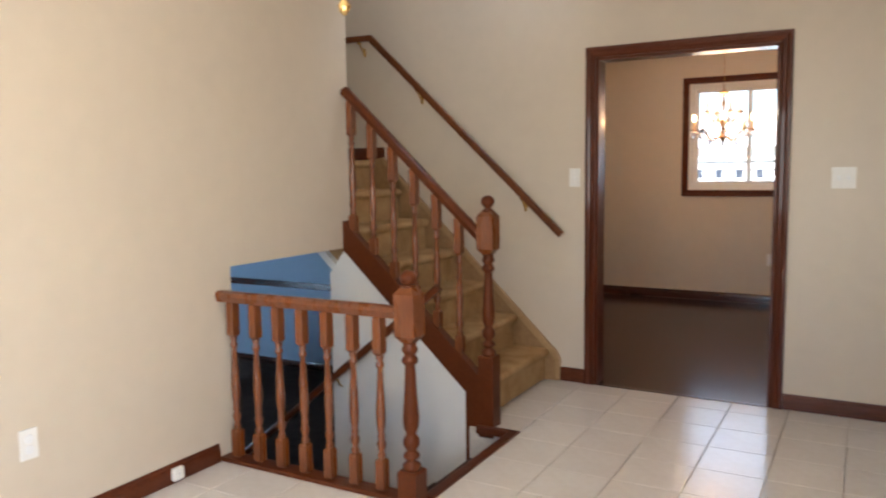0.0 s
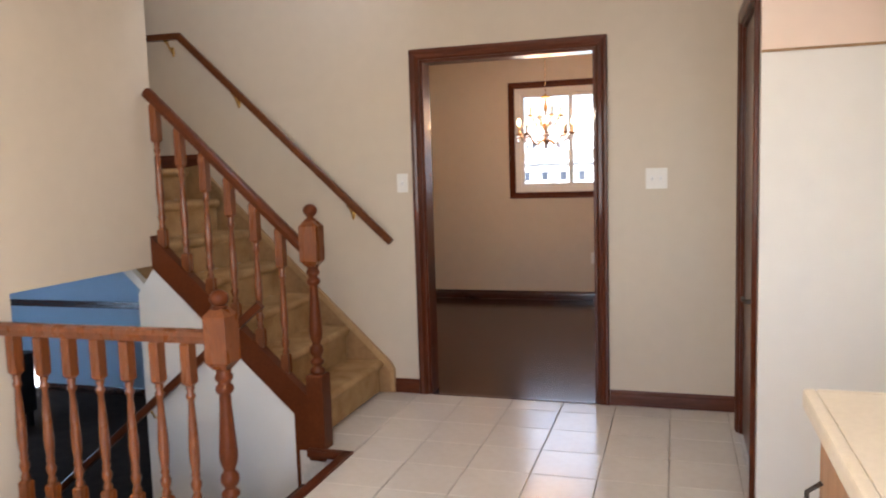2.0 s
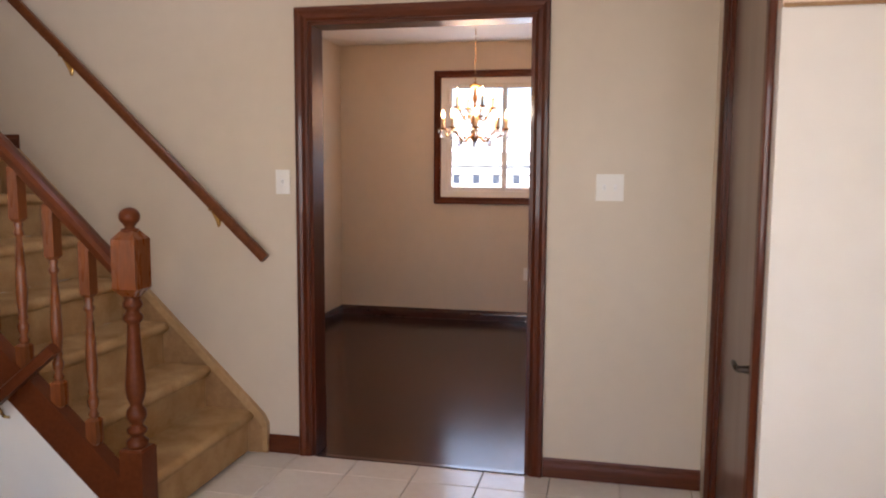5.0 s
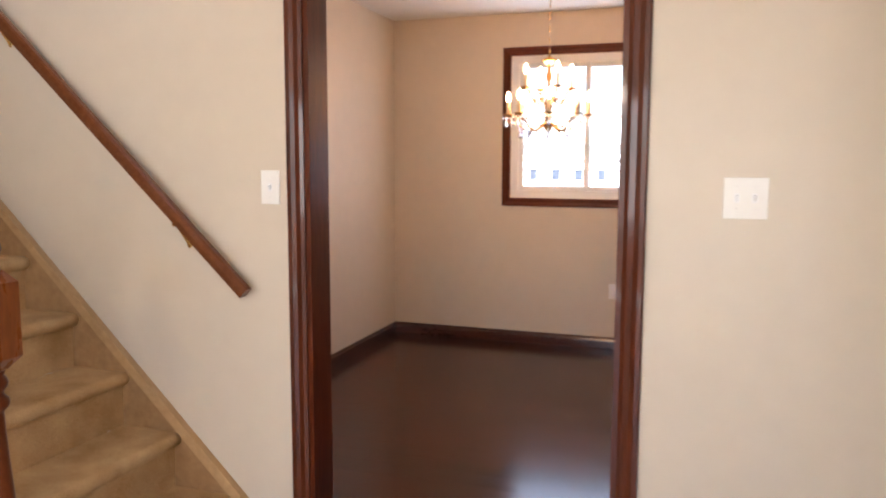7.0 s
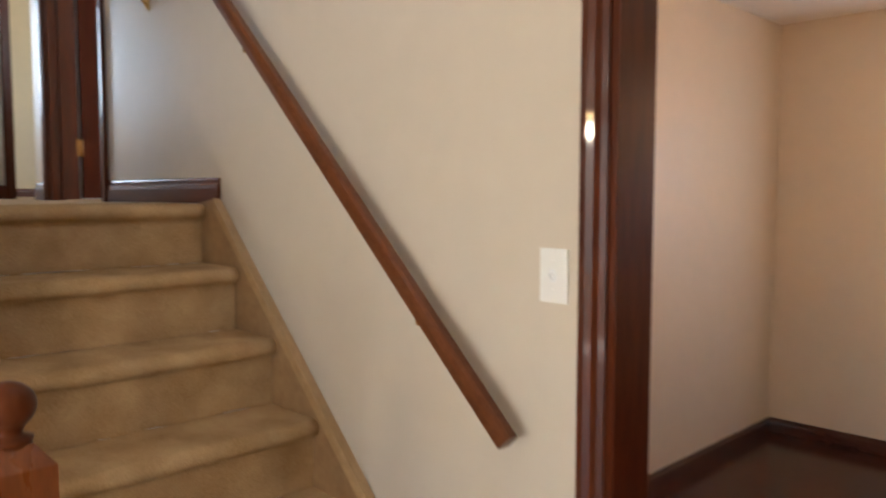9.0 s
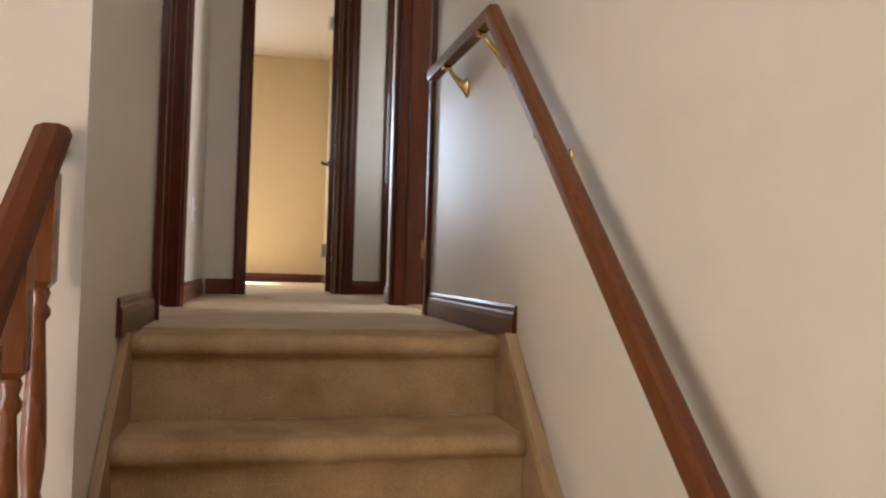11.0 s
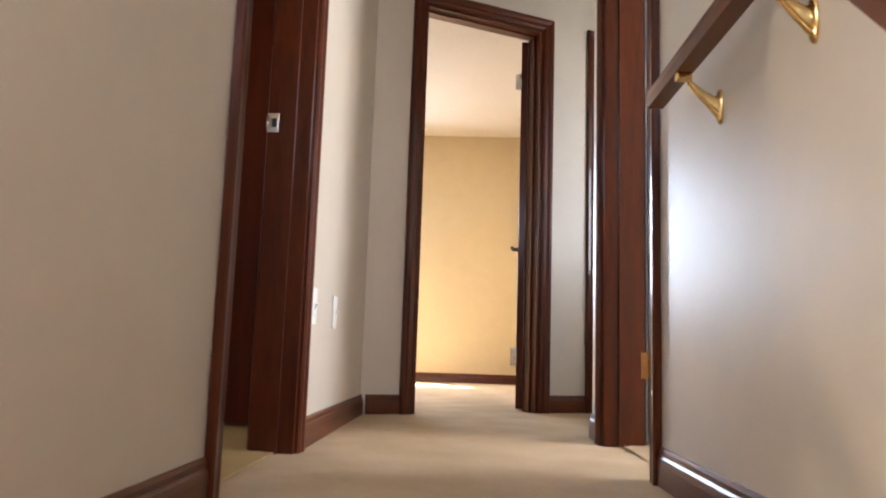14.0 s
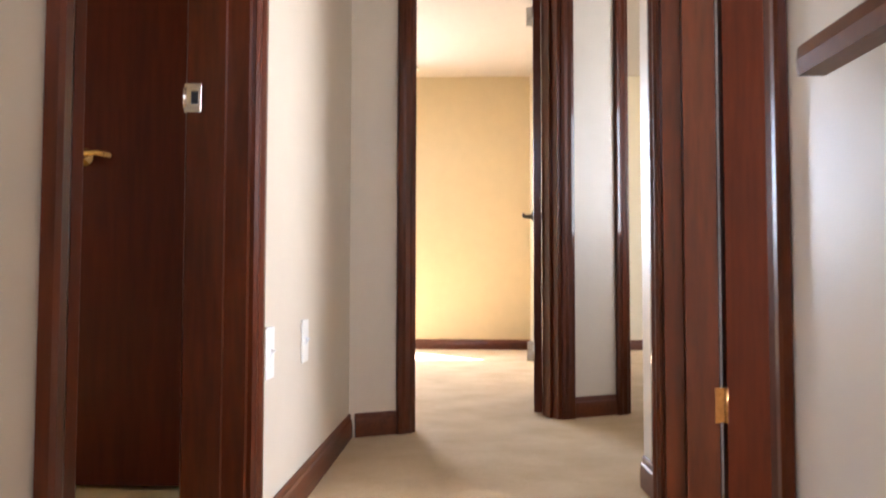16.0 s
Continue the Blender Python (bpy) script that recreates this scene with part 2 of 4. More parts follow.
def swept(outline, path):
    """An outline of (side, up) pairs carried along a path; side lies level, at right angles to the path."""
    bm = bmesh.new()
    pts = [Vector(p) for p in path]
    rings = []
    for i, p in enumerate(pts):
        d = (pts[min(i + 1, len(pts) - 1)] - pts[max(i - 1, 0)])
        side = Vector((d.y, -d.x, 0)).normalized()
        before = (pts[i] - pts[i - 1]).normalized() if i else d.normalized()
        after = (pts[i + 1] - pts[i]).normalized() if i + 1 < len(pts) else d.normalized()
        along = (before + after).normalized()
        up = side.cross(along).normalized()
        if up.z < 0:
            up = -up
        up = up / max(0.5, up.dot(side.cross(after).normalized() if side.cross(after).z > 0 else -side.cross(after).normalized()))
        rings.append([bm.verts.new(p + a * side + b * up) for a, b in outline])
    n = len(outline)
    for a, b in zip(rings, rings[1:]):
        for k in range(n):
            bm.faces.new((a[k], a[(k + 1) % n], b[(k + 1) % n], b[k]))
    bm.faces.new(rings[0][::-1])
    bm.faces.new(rings[-1])
    bmesh.ops.recalc_face_normals(bm, faces=bm.faces)
    return bm


def mesh_of(name, bm, material):
    me = bpy.data.meshes.new(name)
    bm.to_mesh(me)
    bm.free()
    me.materials.append(material)
    return me


def part(name, bm, material, parent, label=""):
    ob = new(name, mesh_of(name, bm, material))
    ob.parent = parent
    return tagged(ob, label)


def thing(name, label, category, place=(0, 0, 0), group="", kind=""):
    ob = new(name)
    ob.empty_display_size = 0.1
    ob.location = place
    return tagged(ob, label, category, group, kind)


def lone(name, bm, material, label, category, kind="", group=""):
    return tagged(new(name, mesh_of(name, bm, material)), label, category, group, kind)


def panel(name, along, face, back, u0, u1, z0, z1, material, label, holes=(), category="wall"):
    """A wall with thickness, running along x or y from u0 to u1, between the planes face and back, with holes (u0, u1, z0, z1)."""
    bm = bmesh.new()

    def block(a, b, c, d):
        if b - a > 1e-4 and d - c > 1e-4:
            if along == "x":
                cuboid(bm, a, b, min(face, back), max(face, back), c, d)
            else:
                cuboid(bm, min(face, back), max(face, back), a, b, c, d)

    at = u0
    for a, b, c, d in sorted(holes):
        block(at, a, z0, z1)
        block(a, b, z0, c)
        block(a, b, d, z1)
        at = b
    block(at, u1, z0, z1)
    return lone(name, bm, material, label, category, "structure")


CASING = ((0.0, 0.0), (0.0, 0.011), (0.012, 0.017), (0.030, 0.014), (0.044, 0.020), (0.058, 0.020), (0.062, 0.015), (0.062, 0.0))


def casing_set(name, label, m, width, height, depth, sides=(1, 1), sill=False, jamb=True, material=None, lip=0.0):
    """Door or window lining in a local frame: the opening runs along x from 0 to width, z from 0 to height; the wall's faces lie at y = 0
    (its casing stands towards -y) and y = depth."""
    root = thing(name, label, "door frame" if not sill else "window", kind="structure")
    root.matrix_world = m
    mat, mat_h = material or TRIM, TRIM_H

    def trim(tag, pts):
        bm = bmesh.new()
        rings = [[bm.verts.new(q) for q in ring] for ring in pts]
        n = len(CASING)
        for a, b in zip(rings, rings[1:]):
            for k in range(n):
                bm.faces.new((a[k], a[(k + 1) % n], b[(k + 1) % n], b[k]))
        bm.faces.new(rings[0][::-1])
        bm.faces.new(rings[-1])
        bmesh.ops.recalc_face_normals(bm, faces=bm.faces)
        part(tag, bm, mat_h if tag in ("head_casing", "bottom_casing") else mat, root)

    low = 0.0
    for face, s in ((0.0, -1), (depth, 1)):
        if not sides[0 if s < 0 else 1]:
            continue
        e = s * 0.002
        for x, d in ((0, -1), (width, 1)):
            top = [(x + d * a, face + e + s * b, height + a) for a, b in CASING]
            bot = [(x + d * a, face + e + s * b, (low - a) if sill else 0.0) for a, b in CASING]
            trim("side_casing", (bot, top))
        trim("head_casing", ([(-a, face + e + s * b, height + a) for a, b in CASING], [(width + a, face + e + s * b, height + a) for a, b in CASING]))
        if sill:
            trim("bottom_casing", ([(-a, face + e + s * b, -a) for a, b in CASING], [(width + a, face + e + s * b, -a) for a, b in CASING]))
    if jamb:
        t = 0.004
        part("side_jamb", solid(-0.002, 0.018, -t, depth + t, 0, height), mat, root)
        part("side_jamb", solid(width - 0.018, width + 0.002, -t, depth + t, 0, height), mat, root)
        part("head_jamb", solid(0.018, width - 0.018, -t, depth + t, height - 0.018, height + 0.002), mat_h, root)
        if lip:
            part("door_stop", solid(0.018, 0.030, lip, lip + 0.035, 0, height - 0.018), mat, root)
            part("door_stop", solid(width - 0.030, width - 0.018, lip, lip + 0.035, 0, height - 0.018), mat, root)
            part("door_stop", solid(0.030, width - 0.030, lip, lip + 0.035, height - 0.030, height - 0.018), mat_h, root)
    return root


BASE = ((0, 0), (0.0, 0.088), (0.004, 0.088), (0.007, 0.080), (0.007, 0.070), (0.011, 0.064), (0.013, 0.050), (0.013, 0.0))


def baseboard(name, label, start, end, z, material=None):
    """A moulded board along a wall from start to end (x, y); it stands out to the right of that direction."""
    a, b = Vector((*start, z)), Vector((*end, z))
    d = (b - a).normalized()
    side = Vector((d.y, -d.x, 0))
    bm = bmesh.new()
    r = [[bm.verts.new(p + side * (u + 0.001) + Vector((0, 0, v + 0.002))) for u, v in BASE] for p in (a, b)]
    n = len(BASE)
    for k in range(n):
        bm.faces.new((r[0][k], r[0][(k + 1) % n], r[1][(k + 1) % n], r[1][k]))
    bm.faces.new(r[0][::-1])
    bm.faces.new(r[1])
    bmesh.ops.recalc_face_normals(bm, faces=bm.faces)
    return lone(name, bm, material or TRIM_H, label, "baseboard", "structure")


# ---------------------------------------------------------------- main level: walls, floor, ceilings
DOOR_L, DOOR_R, DOOR_H = 0.060, 1.095, 2.036
X_LEFT = -1.12                    # wall beside the stairwell
HALL_L = -0.945                   # stair-side wall of the upper hall
BOX_X, BOX_Y = 1.835, -1.20       # closet corner by the kitchen
panel("wall_north", "x", 0.0, 0.125, -1.12, 4.0, -0.02, UCEIL, PAINT, "tan painted wall with a cased opening to the dining room",
      holes=((DOOR_L, DOOR_R, -0.02, DOOR_H),))
panel("wall_north_mid", "x", 0.0, 0.125, -1.45, -1.12, 0.86, UCEIL, PAINT_HALL, "tan painted wall beside the upper steps")
panel("wall_north_hall", "x", 0.0, 0.125, -3.50, -1.45, 1.10, UCEIL, PAINT_HALL, "light taupe painted wall rising beside the stairs",
      holes=((-3.26, -2.55, LZ - 0.01, LZ + 2.04),))
panel("wall_west", "y", X_LEFT, X_LEFT - 0.12, -6.40, HALL_L - 0.115, BZ, UCEIL, PAINT_WARM, "peach beige wall with an opening over the basement stairs",
      holes=((-1.924, HALL_L - 0.115, BZ, 0.925),))
panel("wall_closet_side", "y", BOX_X, BOX_X + 0.10, BOX_Y + 0.10, 0.0, -0.02, CEIL, PAINT, "narrow tan wall holding the closet door", holes=((-1.09, -0.34, -0.02, 2.04),))
panel("wall_closet_front", "x", BOX_Y, BOX_Y + 0.10, BOX_X + 0.0, 2.62, -0.02, 1.79, PAINT_WHITE, "plain white wall of the empty refrigerator space")
panel("wall_closet_upper", "x", BOX_Y - 0.006, BOX_Y + 0.10, BOX_X, 2.62, 1.79, CEIL, PAINT_PINK, "pale pink upper wall with a thin border edge")
lone("border_trim", solid(BOX_X, 2.26, BOX_Y - 0.011, BOX_Y - 0.007, 1.786, 1.796), SKIRT, "thin tan border strip along the wall", "trim", "structure")
# The opening is added for the east fill lamp.
panel("wall_east", "y", 2.52, 2.62, -6.40, BOX_Y, -0.02, CEIL, PAINT_WARM, "warm beige kitchen wall behind the cabinets", holes=((-6.0, -4.5, 0.05, 2.05),))
panel("wall_south", "x", -6.40, -6.52, -1.24, 2.62, -0.02, CEIL, PAINT_WARM, "kitchen wall with a wide window", holes=((-0.4, 2.2, 0.7, 2.2),))
lone("ceiling", solid(-1.12, 2.62, -6.40, -0.90, CEIL, CEIL + 0.12), CEILING, "white textured kitchen ceiling", "ceiling", "structure")
lone("ceiling_entry", solid(0.10, 2.62, -0.90, 0.0, CEIL, CEIL + 0.12), CEILING, "white textured ceiling by the doorway", "ceiling", "structure")
# Opening added here only for the stair fill lamp.
panel("wall_stair_drop", "y", 0.10, 0.18, -0.90, 0.0, CEIL + 0.12, UCEIL, PAINT, "wall above the foot of the stairs with an added opening for fill light", holes=((-0.80, -0.10, 2.90, 3.60),))
panel("wall_stair_side", "x", -0.90, -0.98, -1.12, 0.18, CEIL + 0.12, UCEIL, PAINT, "wall above the stair railing")
lone("ceiling_upper", solid(-8.2, 0.18, -3.4, 3.4, UCEIL, UCEIL + 0.1), CEILING_UP, "white textured upper ceiling, warm bounce put into its colour", "ceiling", "structure")
# dining room
panel("wall_dining_west", "y", -1.04, -1.14, 0.125, 3.46, -0.02, CEIL, PAINT, "tan dining room wall")
WIN = (-0.085, 1.045, 1.125, 2.190)
panel("wall_dining_north", "x", 3.46, 3.60, -1.14, 3.6, -0.02, CEIL, PAINT, "tan dining room wall with a sliding window", holes=(WIN,))
panel("wall_dining_east", "y", 3.40, 3.52, 0.125, 3.46, -0.02, CEIL, PAINT, "tan dining room wall")
lone("ceiling_dining", solid(-1.14, 3.52, 0.125, 3.60, CEIL, CEIL + 0.1), CEILING, "white textured dining room ceiling", "ceiling", "structure")
# lower room
panel("wall_lower_north", "x", 3.32, 3.44, -7.6, -1.26, BZ, 1.15, PAINT_BLUE, "blue painted wall of the lower room")
panel("wall_lower_west", "y", -7.5, -7.6, -3.2, 3.32, BZ, 1.15, PAINT_BLUE, "blue painted side wall of the lower room")
panel("wall_lower_south", "x", -3.1, -3.2, -7.6, -1.24, BZ, 1.15, PAINT_BLUE, "blue painted near wall of the lower room")
panel("wall_lower_east", "y", -1.14, -1.26, 0.126, 3.44, BZ, 1.15, PAINT_BLUE, "blue painted wall under the stairs")
lone("ceiling_lower", solid(-7.6, -1.80, -3.2, 3.44, 1.15, 1.24), CEILING, "plain ceiling of the lower room", "ceiling", "structure")
lone("floor_lower", solid(-7.6, 0.1, -3.2, 3.44, BZ - 0.1, BZ), CARPET_DARK, "dark brown carpet of the lower room", "floor", "structure")
lone("rail_trim_lower", solid(-7.5, -1.27, 3.290, 3.318, -0.20, -0.115), TRIM_DARK, "dark wooden rail along the blue wall", "trim", "structure")
baseboard("baseboard_lower", "dark baseboard of the blue wall", (-7.5, 3.32), (-1.26, 3.32), BZ, TRIM_DARK)
panel("wall_stairwell", "x", -1.97, -2.04, -1.12, -0.03, BZ, -0.02, PAINT_WHITE, "white wall below the railing")
panel("wall_stairwell_end", "y", -0.03, 0.07, -1.97, -0.99, BZ, -0.16, PAINT_WHITE, "white wall below the floor edge")

# ---------------------------------------------------------------- upper hall and rooms
E = (-4.155, -0.925)                       # inner corner where the slanting end wall begins
ED = Vector((-0.454, 0.891))               # its direction


def along_end(s, off=0.0):
    """A point on the slanting wall, s metres from its corner, off metres behind it."""
    return (E[0] + s * ED.x - off * 0.891, E[1] + s * ED.y - off * 0.454)


lone("floor_hall", solid(-8.2, -1.80, -3.4, 3.4, LZ - 0.20, LZ), CARPET_LIT, "beige carpet of the upper hall, daylight put into its paler colour", "floor", "structure")
panel("wall_hall_south", "x", HALL_L, HALL_L - 0.115, -4.20, -1.12, 0.925, UCEIL, PAINT_HALL, "light taupe hall wall with a bathroom doorway",
      holes=((-2.80, -2.118, LZ - 0.01, LZ + 2.04),))
turn = math.degrees(math.atan2(ED.y, ED.x))
S0, S1, S2, S3 = 0.228, 0.925, 1.275, 2.03
bm = bmesh.new()
for a, b, c, d in ((-0.2, S0, 0, 2.44), (S0, S1, 2.035, 2.44), (S1, S2, 0, 2.44), (S2, S3, 2.035, 2.44), (S3, 2.6, 0, 2.44)):
    cuboid(bm, a, b, 0.0, 0.115, c, d)
end_wall = lone("wall_hall_end", bm, PAINT_HALL, "slanting taupe end wall with two cased doorways", "wall", "structure")
END_M = pose(*E, LZ, 0, 0, turn)
end_wall.matrix_world = END_M
panel("wall_recess", "y", -3.50, -3.40, 0.125, 1.6, LZ - 0.02, UCEIL, PAINT_WHITE, "white wall at the side of the hall recess")
# Opening added for the recess fill lamp.
panel("wall_recess_back", "x", 1.40, 1.50, -5.33, -3.40, LZ - 0.02, UCEIL, PAINT_WHITE, "white wall at the back of the hall recess with an added opening", holes=((-4.55, -3.75, LZ + 0.9, LZ + 2.0),))
panel("wall_bedroom_west", "y", -8.05, -8.17, -3.4, 3.4, LZ - 0.02, UCEIL, PAINT_BED, "ochre bedroom wall with an unseen window opening", holes=((-2.6, -1.3, LZ + 0.9, LZ + 2.1),))
# This opening is added for the bathroom fill lamp.
panel("wall_bedroom_south", "x", -3.38, -3.50, -8.17, -1.24, LZ - 0.02, UCEIL, PAINT_BED, "ochre bedroom wall with an unseen window opening", holes=((-3.0, -2.2, LZ + 1.1, LZ + 1.9),))
panel("wall_bedroom_north", "x", 0.06, 0.16, -8.05, -4.86, LZ - 0.02, UCEIL, PAINT_BED, "ochre bedroom side wall")
panel("wall_room_north", "x", 3.34, 3.44, -8.17, -1.15, LZ - 0.02, UCEIL, PAINT_BED, "ochre wall with a window", holes=((-7.2, -5.4, LZ + 0.8, LZ + 2.1), (-3.3, -1.6, LZ + 0.85, LZ + 2.15)))
panel("wall_bath_west", "y", -4.2, -4.30, -3.38, -1.06, LZ - 0.02, UCEIL, PAINT_BED, "plain wall between bathroom and bedroom")
panel("wall_closed_east", "y", -1.14, -1.24, 0.125, 3.40, 1.3, UCEIL, PAINT_HALL, "plain wall of the corner room")
panel("wall_bath_closet", "y", -3.46, -3.56, -3.38, -1.06, LZ - 0.02, UCEIL, PAINT_BED, "plain bathroom wall with a closet door")
lone("floor_bathroom", solid(-3.46, -1.24, -3.38, -0.99, LZ + 0.002, LZ + 0.006), YELLOW_FLOOR, "yellow vinyl bathroom floor", "floor", "structure")
lone("floor_side_room", solid(-3.40, -1.24, 0.062, 3.34, LZ + 0.002, LZ + 0.006), CARPET_LIT, "beige carpet of the side room, daylight put into its paler colour", "floor", "structure")
# ---------------------------------------------------------------- door frames and baseboards
casing_set("door_1", "varnished dark oak casing round the dining room opening", pose(DOOR_L, 0, 0), DOOR_R - DOOR_L, DOOR_H, 0.125)
casing_set("door_2", "varnished dark oak casing of the bathroom doorway", pose(-2.118, HALL_L, LZ, 0, 0, 180), 0.682, 2.04, 0.115, lip=0.04)
casing_set("door_3", "varnished dark oak casing of the side room doorway", pose(-3.26, 0, LZ), 0.71, 2.04, 0.125, lip=0.045)
casing_set("door_4", "varnished dark oak casing of the bedroom doorway", END_M @ pose(S0, 0, 0), S1 - S0, 2.035, 0.115, lip=0.04)
casing_set("door_5", "varnished dark oak casing at the end of the hall", END_M @ pose(S2, 0, 0), S3 - S2, 2.035, 0.115, lip=0.04)
casing_set("door_6", "dark oak casing round the closet door", pose(BOX_X, -0.34, 0, 0, 0, -90), 0.75, 2.04, 0.10, sides=(1, 0))

baseboard("baseboard", "varnished dark baseboard between stairs and opening", (-0.163, 0.0), (DOOR_L - 0.064, 0.0), 0)
baseboard("baseboard", "varnished dark baseboard of the tan wall", (DOOR_R + 0.064, 0.0), (BOX_X, 0.0), 0)
baseboard("baseboard", "varnished dark baseboard of the peach wall", (X_LEFT, -6.40), (X_LEFT, -2.05), 0)
bd = "dark brown dining room baseboard"
baseboard("baseboard_dining", bd, (-1.04, 3.46), (3.40, 3.46), 0, TRIM_DARK)
baseboard("baseboard_dining", bd, (-1.04, 0.125), (-1.04, 3.445), 0, TRIM_DARK)
baseboard("baseboard_dining", bd, (3.40, 3.445), (3.40, 0.125), 0, TRIM_DARK)
bh = "varnished dark baseboard of the upper hall"
baseboard("baseboard_hall", bh, (-2.486, 0.0), (-1.495, 0.0), LZ)
baseboard("baseboard_hall", bh, (-1.485, HALL_L), (-2.054, HALL_L), LZ)
baseboard("baseboard_hall", bh, (-2.864, HALL_L), (-4.145, HALL_L), LZ)
baseboard("baseboard_hall", bh, (-3.49, 0.0), (-3.325, 0.0), LZ)
p0, p1, p2, p3 = along_end(0.0), along_end(S0 - 0.064), along_end(S1 + 0.064), along_end(S2 - 0.064)
baseboard("baseboard_hall", bh, p0, p1, LZ)
baseboard("baseboard_hall", bh, p2, p3, LZ)
baseboard("baseboard_hall", "white painted baseboard of the recess", (-3.50, 1.4), (-3.50, 0.0), LZ, PAINT_WHITE)
bb = "dark baseboard of the ochre bedroom"
baseboard("baseboard_bedroom", bb, (-8.05, -3.38), (-8.05, 0.06), LZ)
baseboard("baseboard_bedroom", bb, (-8.035, 0.06), (-4.88, 0.06), LZ)
baseboard("baseboard_room", bb, (-8.05, 0.16), (-8.05, 3.34), LZ)


# ---------------------------------------------------------------- stairs up
RISE, RUN, NOSE = LZ / 7, 0.222, -0.235
stairs = thing("staircase", "carpeted beige staircase of seven risers climbing along the wall", "stairs", kind="")


def step_bm(k):
    """One carpeted step with a rounded nosing."""
    xn, z = NOSE - RUN * (k - 1), RISE * k
    back = xn - RUN - 0.04
    pts = [(back, z)]
    r = 0.026
    for i in range(7):
        a = math.pi / 2 - math.pi * i / 6
        pts.append((xn - r + r * math.cos(a), z - r + r * math.sin(a)))
    pts += [(xn - 0.030, z - 0.056), (xn - 0.034, z - RISE + 0.001), (xn - 0.05, z - RISE + 0.001), (back, z - 0.05)]
    if k == 7:
        pts[0], pts[-1] = (-1.80, z), (-1.80, z - 0.05)
    y0, y1, n = (HALL_L + 0.02 if k > 4 else -0.963), -0.022, 26
    bm = bmesh.new()
    rings = []
    for i in range(n + 1):
        y = y0 + (y1 - y0) * i / n
        ring = []
        for x, zz in pts:
            w = 0.0 if i in (0, n) else 0.0035
            p = Vector((x * 23, y * 23, zz * 23 + k))
            ring.append(bm.verts.new((x + w * noise.noise(p), y, zz + w * noise.noise(p + Vector((7, 3, 1))))))
        rings.append(ring)
    m = len(pts)
    bm.faces.new(rings[0])
    bm.faces.new(rings[-1][::-1])
    for a, b in zip(rings, rings[1:]):
        for q in range(m):
            f = bm.faces.new((a[q], b[q], b[(q + 1) % m], a[(q + 1) % m]))
            f.smooth = 0 < q < 7
    bmesh.ops.recalc_face_normals(bm, faces=bm.faces)
    return bm


for k in range(1, 8):
    part("step", step_bm(k), CARPET, stairs)
# boards closing both sides of the steps
def slope(x):
    return RISE + (NOSE - x) * RISE / RUN


skirt_top = 0.085
pts = [(-0.165, 0.0), (-0.165, 0.14), (-0.185, 0.185)]
pts += [(-1.50, slope(-1.50) + skirt_top - 0.005), (-1.62, LZ + 0.003), (-1.62, LZ - 0.2), (-0.60, 0.0)]
part("wall_skirt", extruded(pts, -0.022, -0.002), SKIRT, stairs, "tan skirt board along the wall")
cap = [(-0.162, 0.012), (-0.162, 0.145), (-0.183, 0.190), (-1.497, slope(-1.497) + skirt_top), (-1.497, slope(-1.497) + skirt_top - 0.036), (-0.205, 0.158), (-0.187, 0.130), (-0.187, 0.012)]
part("skirt_cap", extruded(cap, -0.031, -0.0015), SKIRT_CAP, stairs, "pale tan capping along the skirt board")
pts = [(-1.121, slope(-1.121) + 0.02), (-1.545, slope(-1.545) + 0.03), (-1.62, LZ + 0.003), (-1.62, LZ - 0.26), (-1.121, slope(-1.121) - 0.3)]
part("wall_skirt", extruded(pts, HALL_L + 0.002, HALL_L + 0.022), SKIRT, stairs, "tan skirt board along the wall")
part("stringer", extruded([(-0.233, slope(-0.233) + 0.055), (-1.119, slope(-1.119) + 0.055), (-1.119, slope(-1.119) - 0.115), (-0.325, slope(-0.325) - 0.115), (-0.325, -0.42), (-0.233, -0.42)], -1.025, -0.965), RAIL_DARK, stairs, "dark stained stringer board")
part("side_panel", extruded([(-0.330, BZ), (-0.330, slope(-0.33) - 0.10), (-1.119, slope(-1.119) - 0.10), (-1.119, 0.92), (-1.235, 0.77), (-1.235, BZ)], -1.005, -0.985), PAINT_WHITE, stairs, "white panel below the stairs")
part("soffit", extruded([(-0.36, -0.01), (-0.40, slope(-0.40) - 0.29), (-1.68, slope(-1.68) - 0.29), (-1.80, LZ - 0.21), (-1.80, LZ - 0.28), (-1.70, slope(-1.70) - 0.35), (-0.52, slope(-0.52) - 0.35), (-0.45, -0.01)], -0.985, -0.05), PAINT_WHITE, stairs, "white sloping underside")


def square_block(bm, half, z0, z1, chamfer=0.012, x=0.0, y=0.0):
    """A square block whose ends are cut back."""
    rings = []
    for h, z in ((half - chamfer, z0), (half, z0 + 1.3 * chamfer), (half, z1 - 1.3 * chamfer), (half - chamfer, z1)):
        rings.append([bm.verts.new((x + sx * h, y + sy * h, z)) for sx, sy in ((-1, -1), (1, -1), (1, 1), (-1, 1))])
    for a, b in zip(rings, rings[1:]):
        for i in range(4):
            bm.faces.new((a[i], a[(i + 1) % 4], b[(i + 1) % 4], b[i]))
    bm.faces.new(rings[0][::-1])
    bm.faces.new(rings[-1])
    return bm


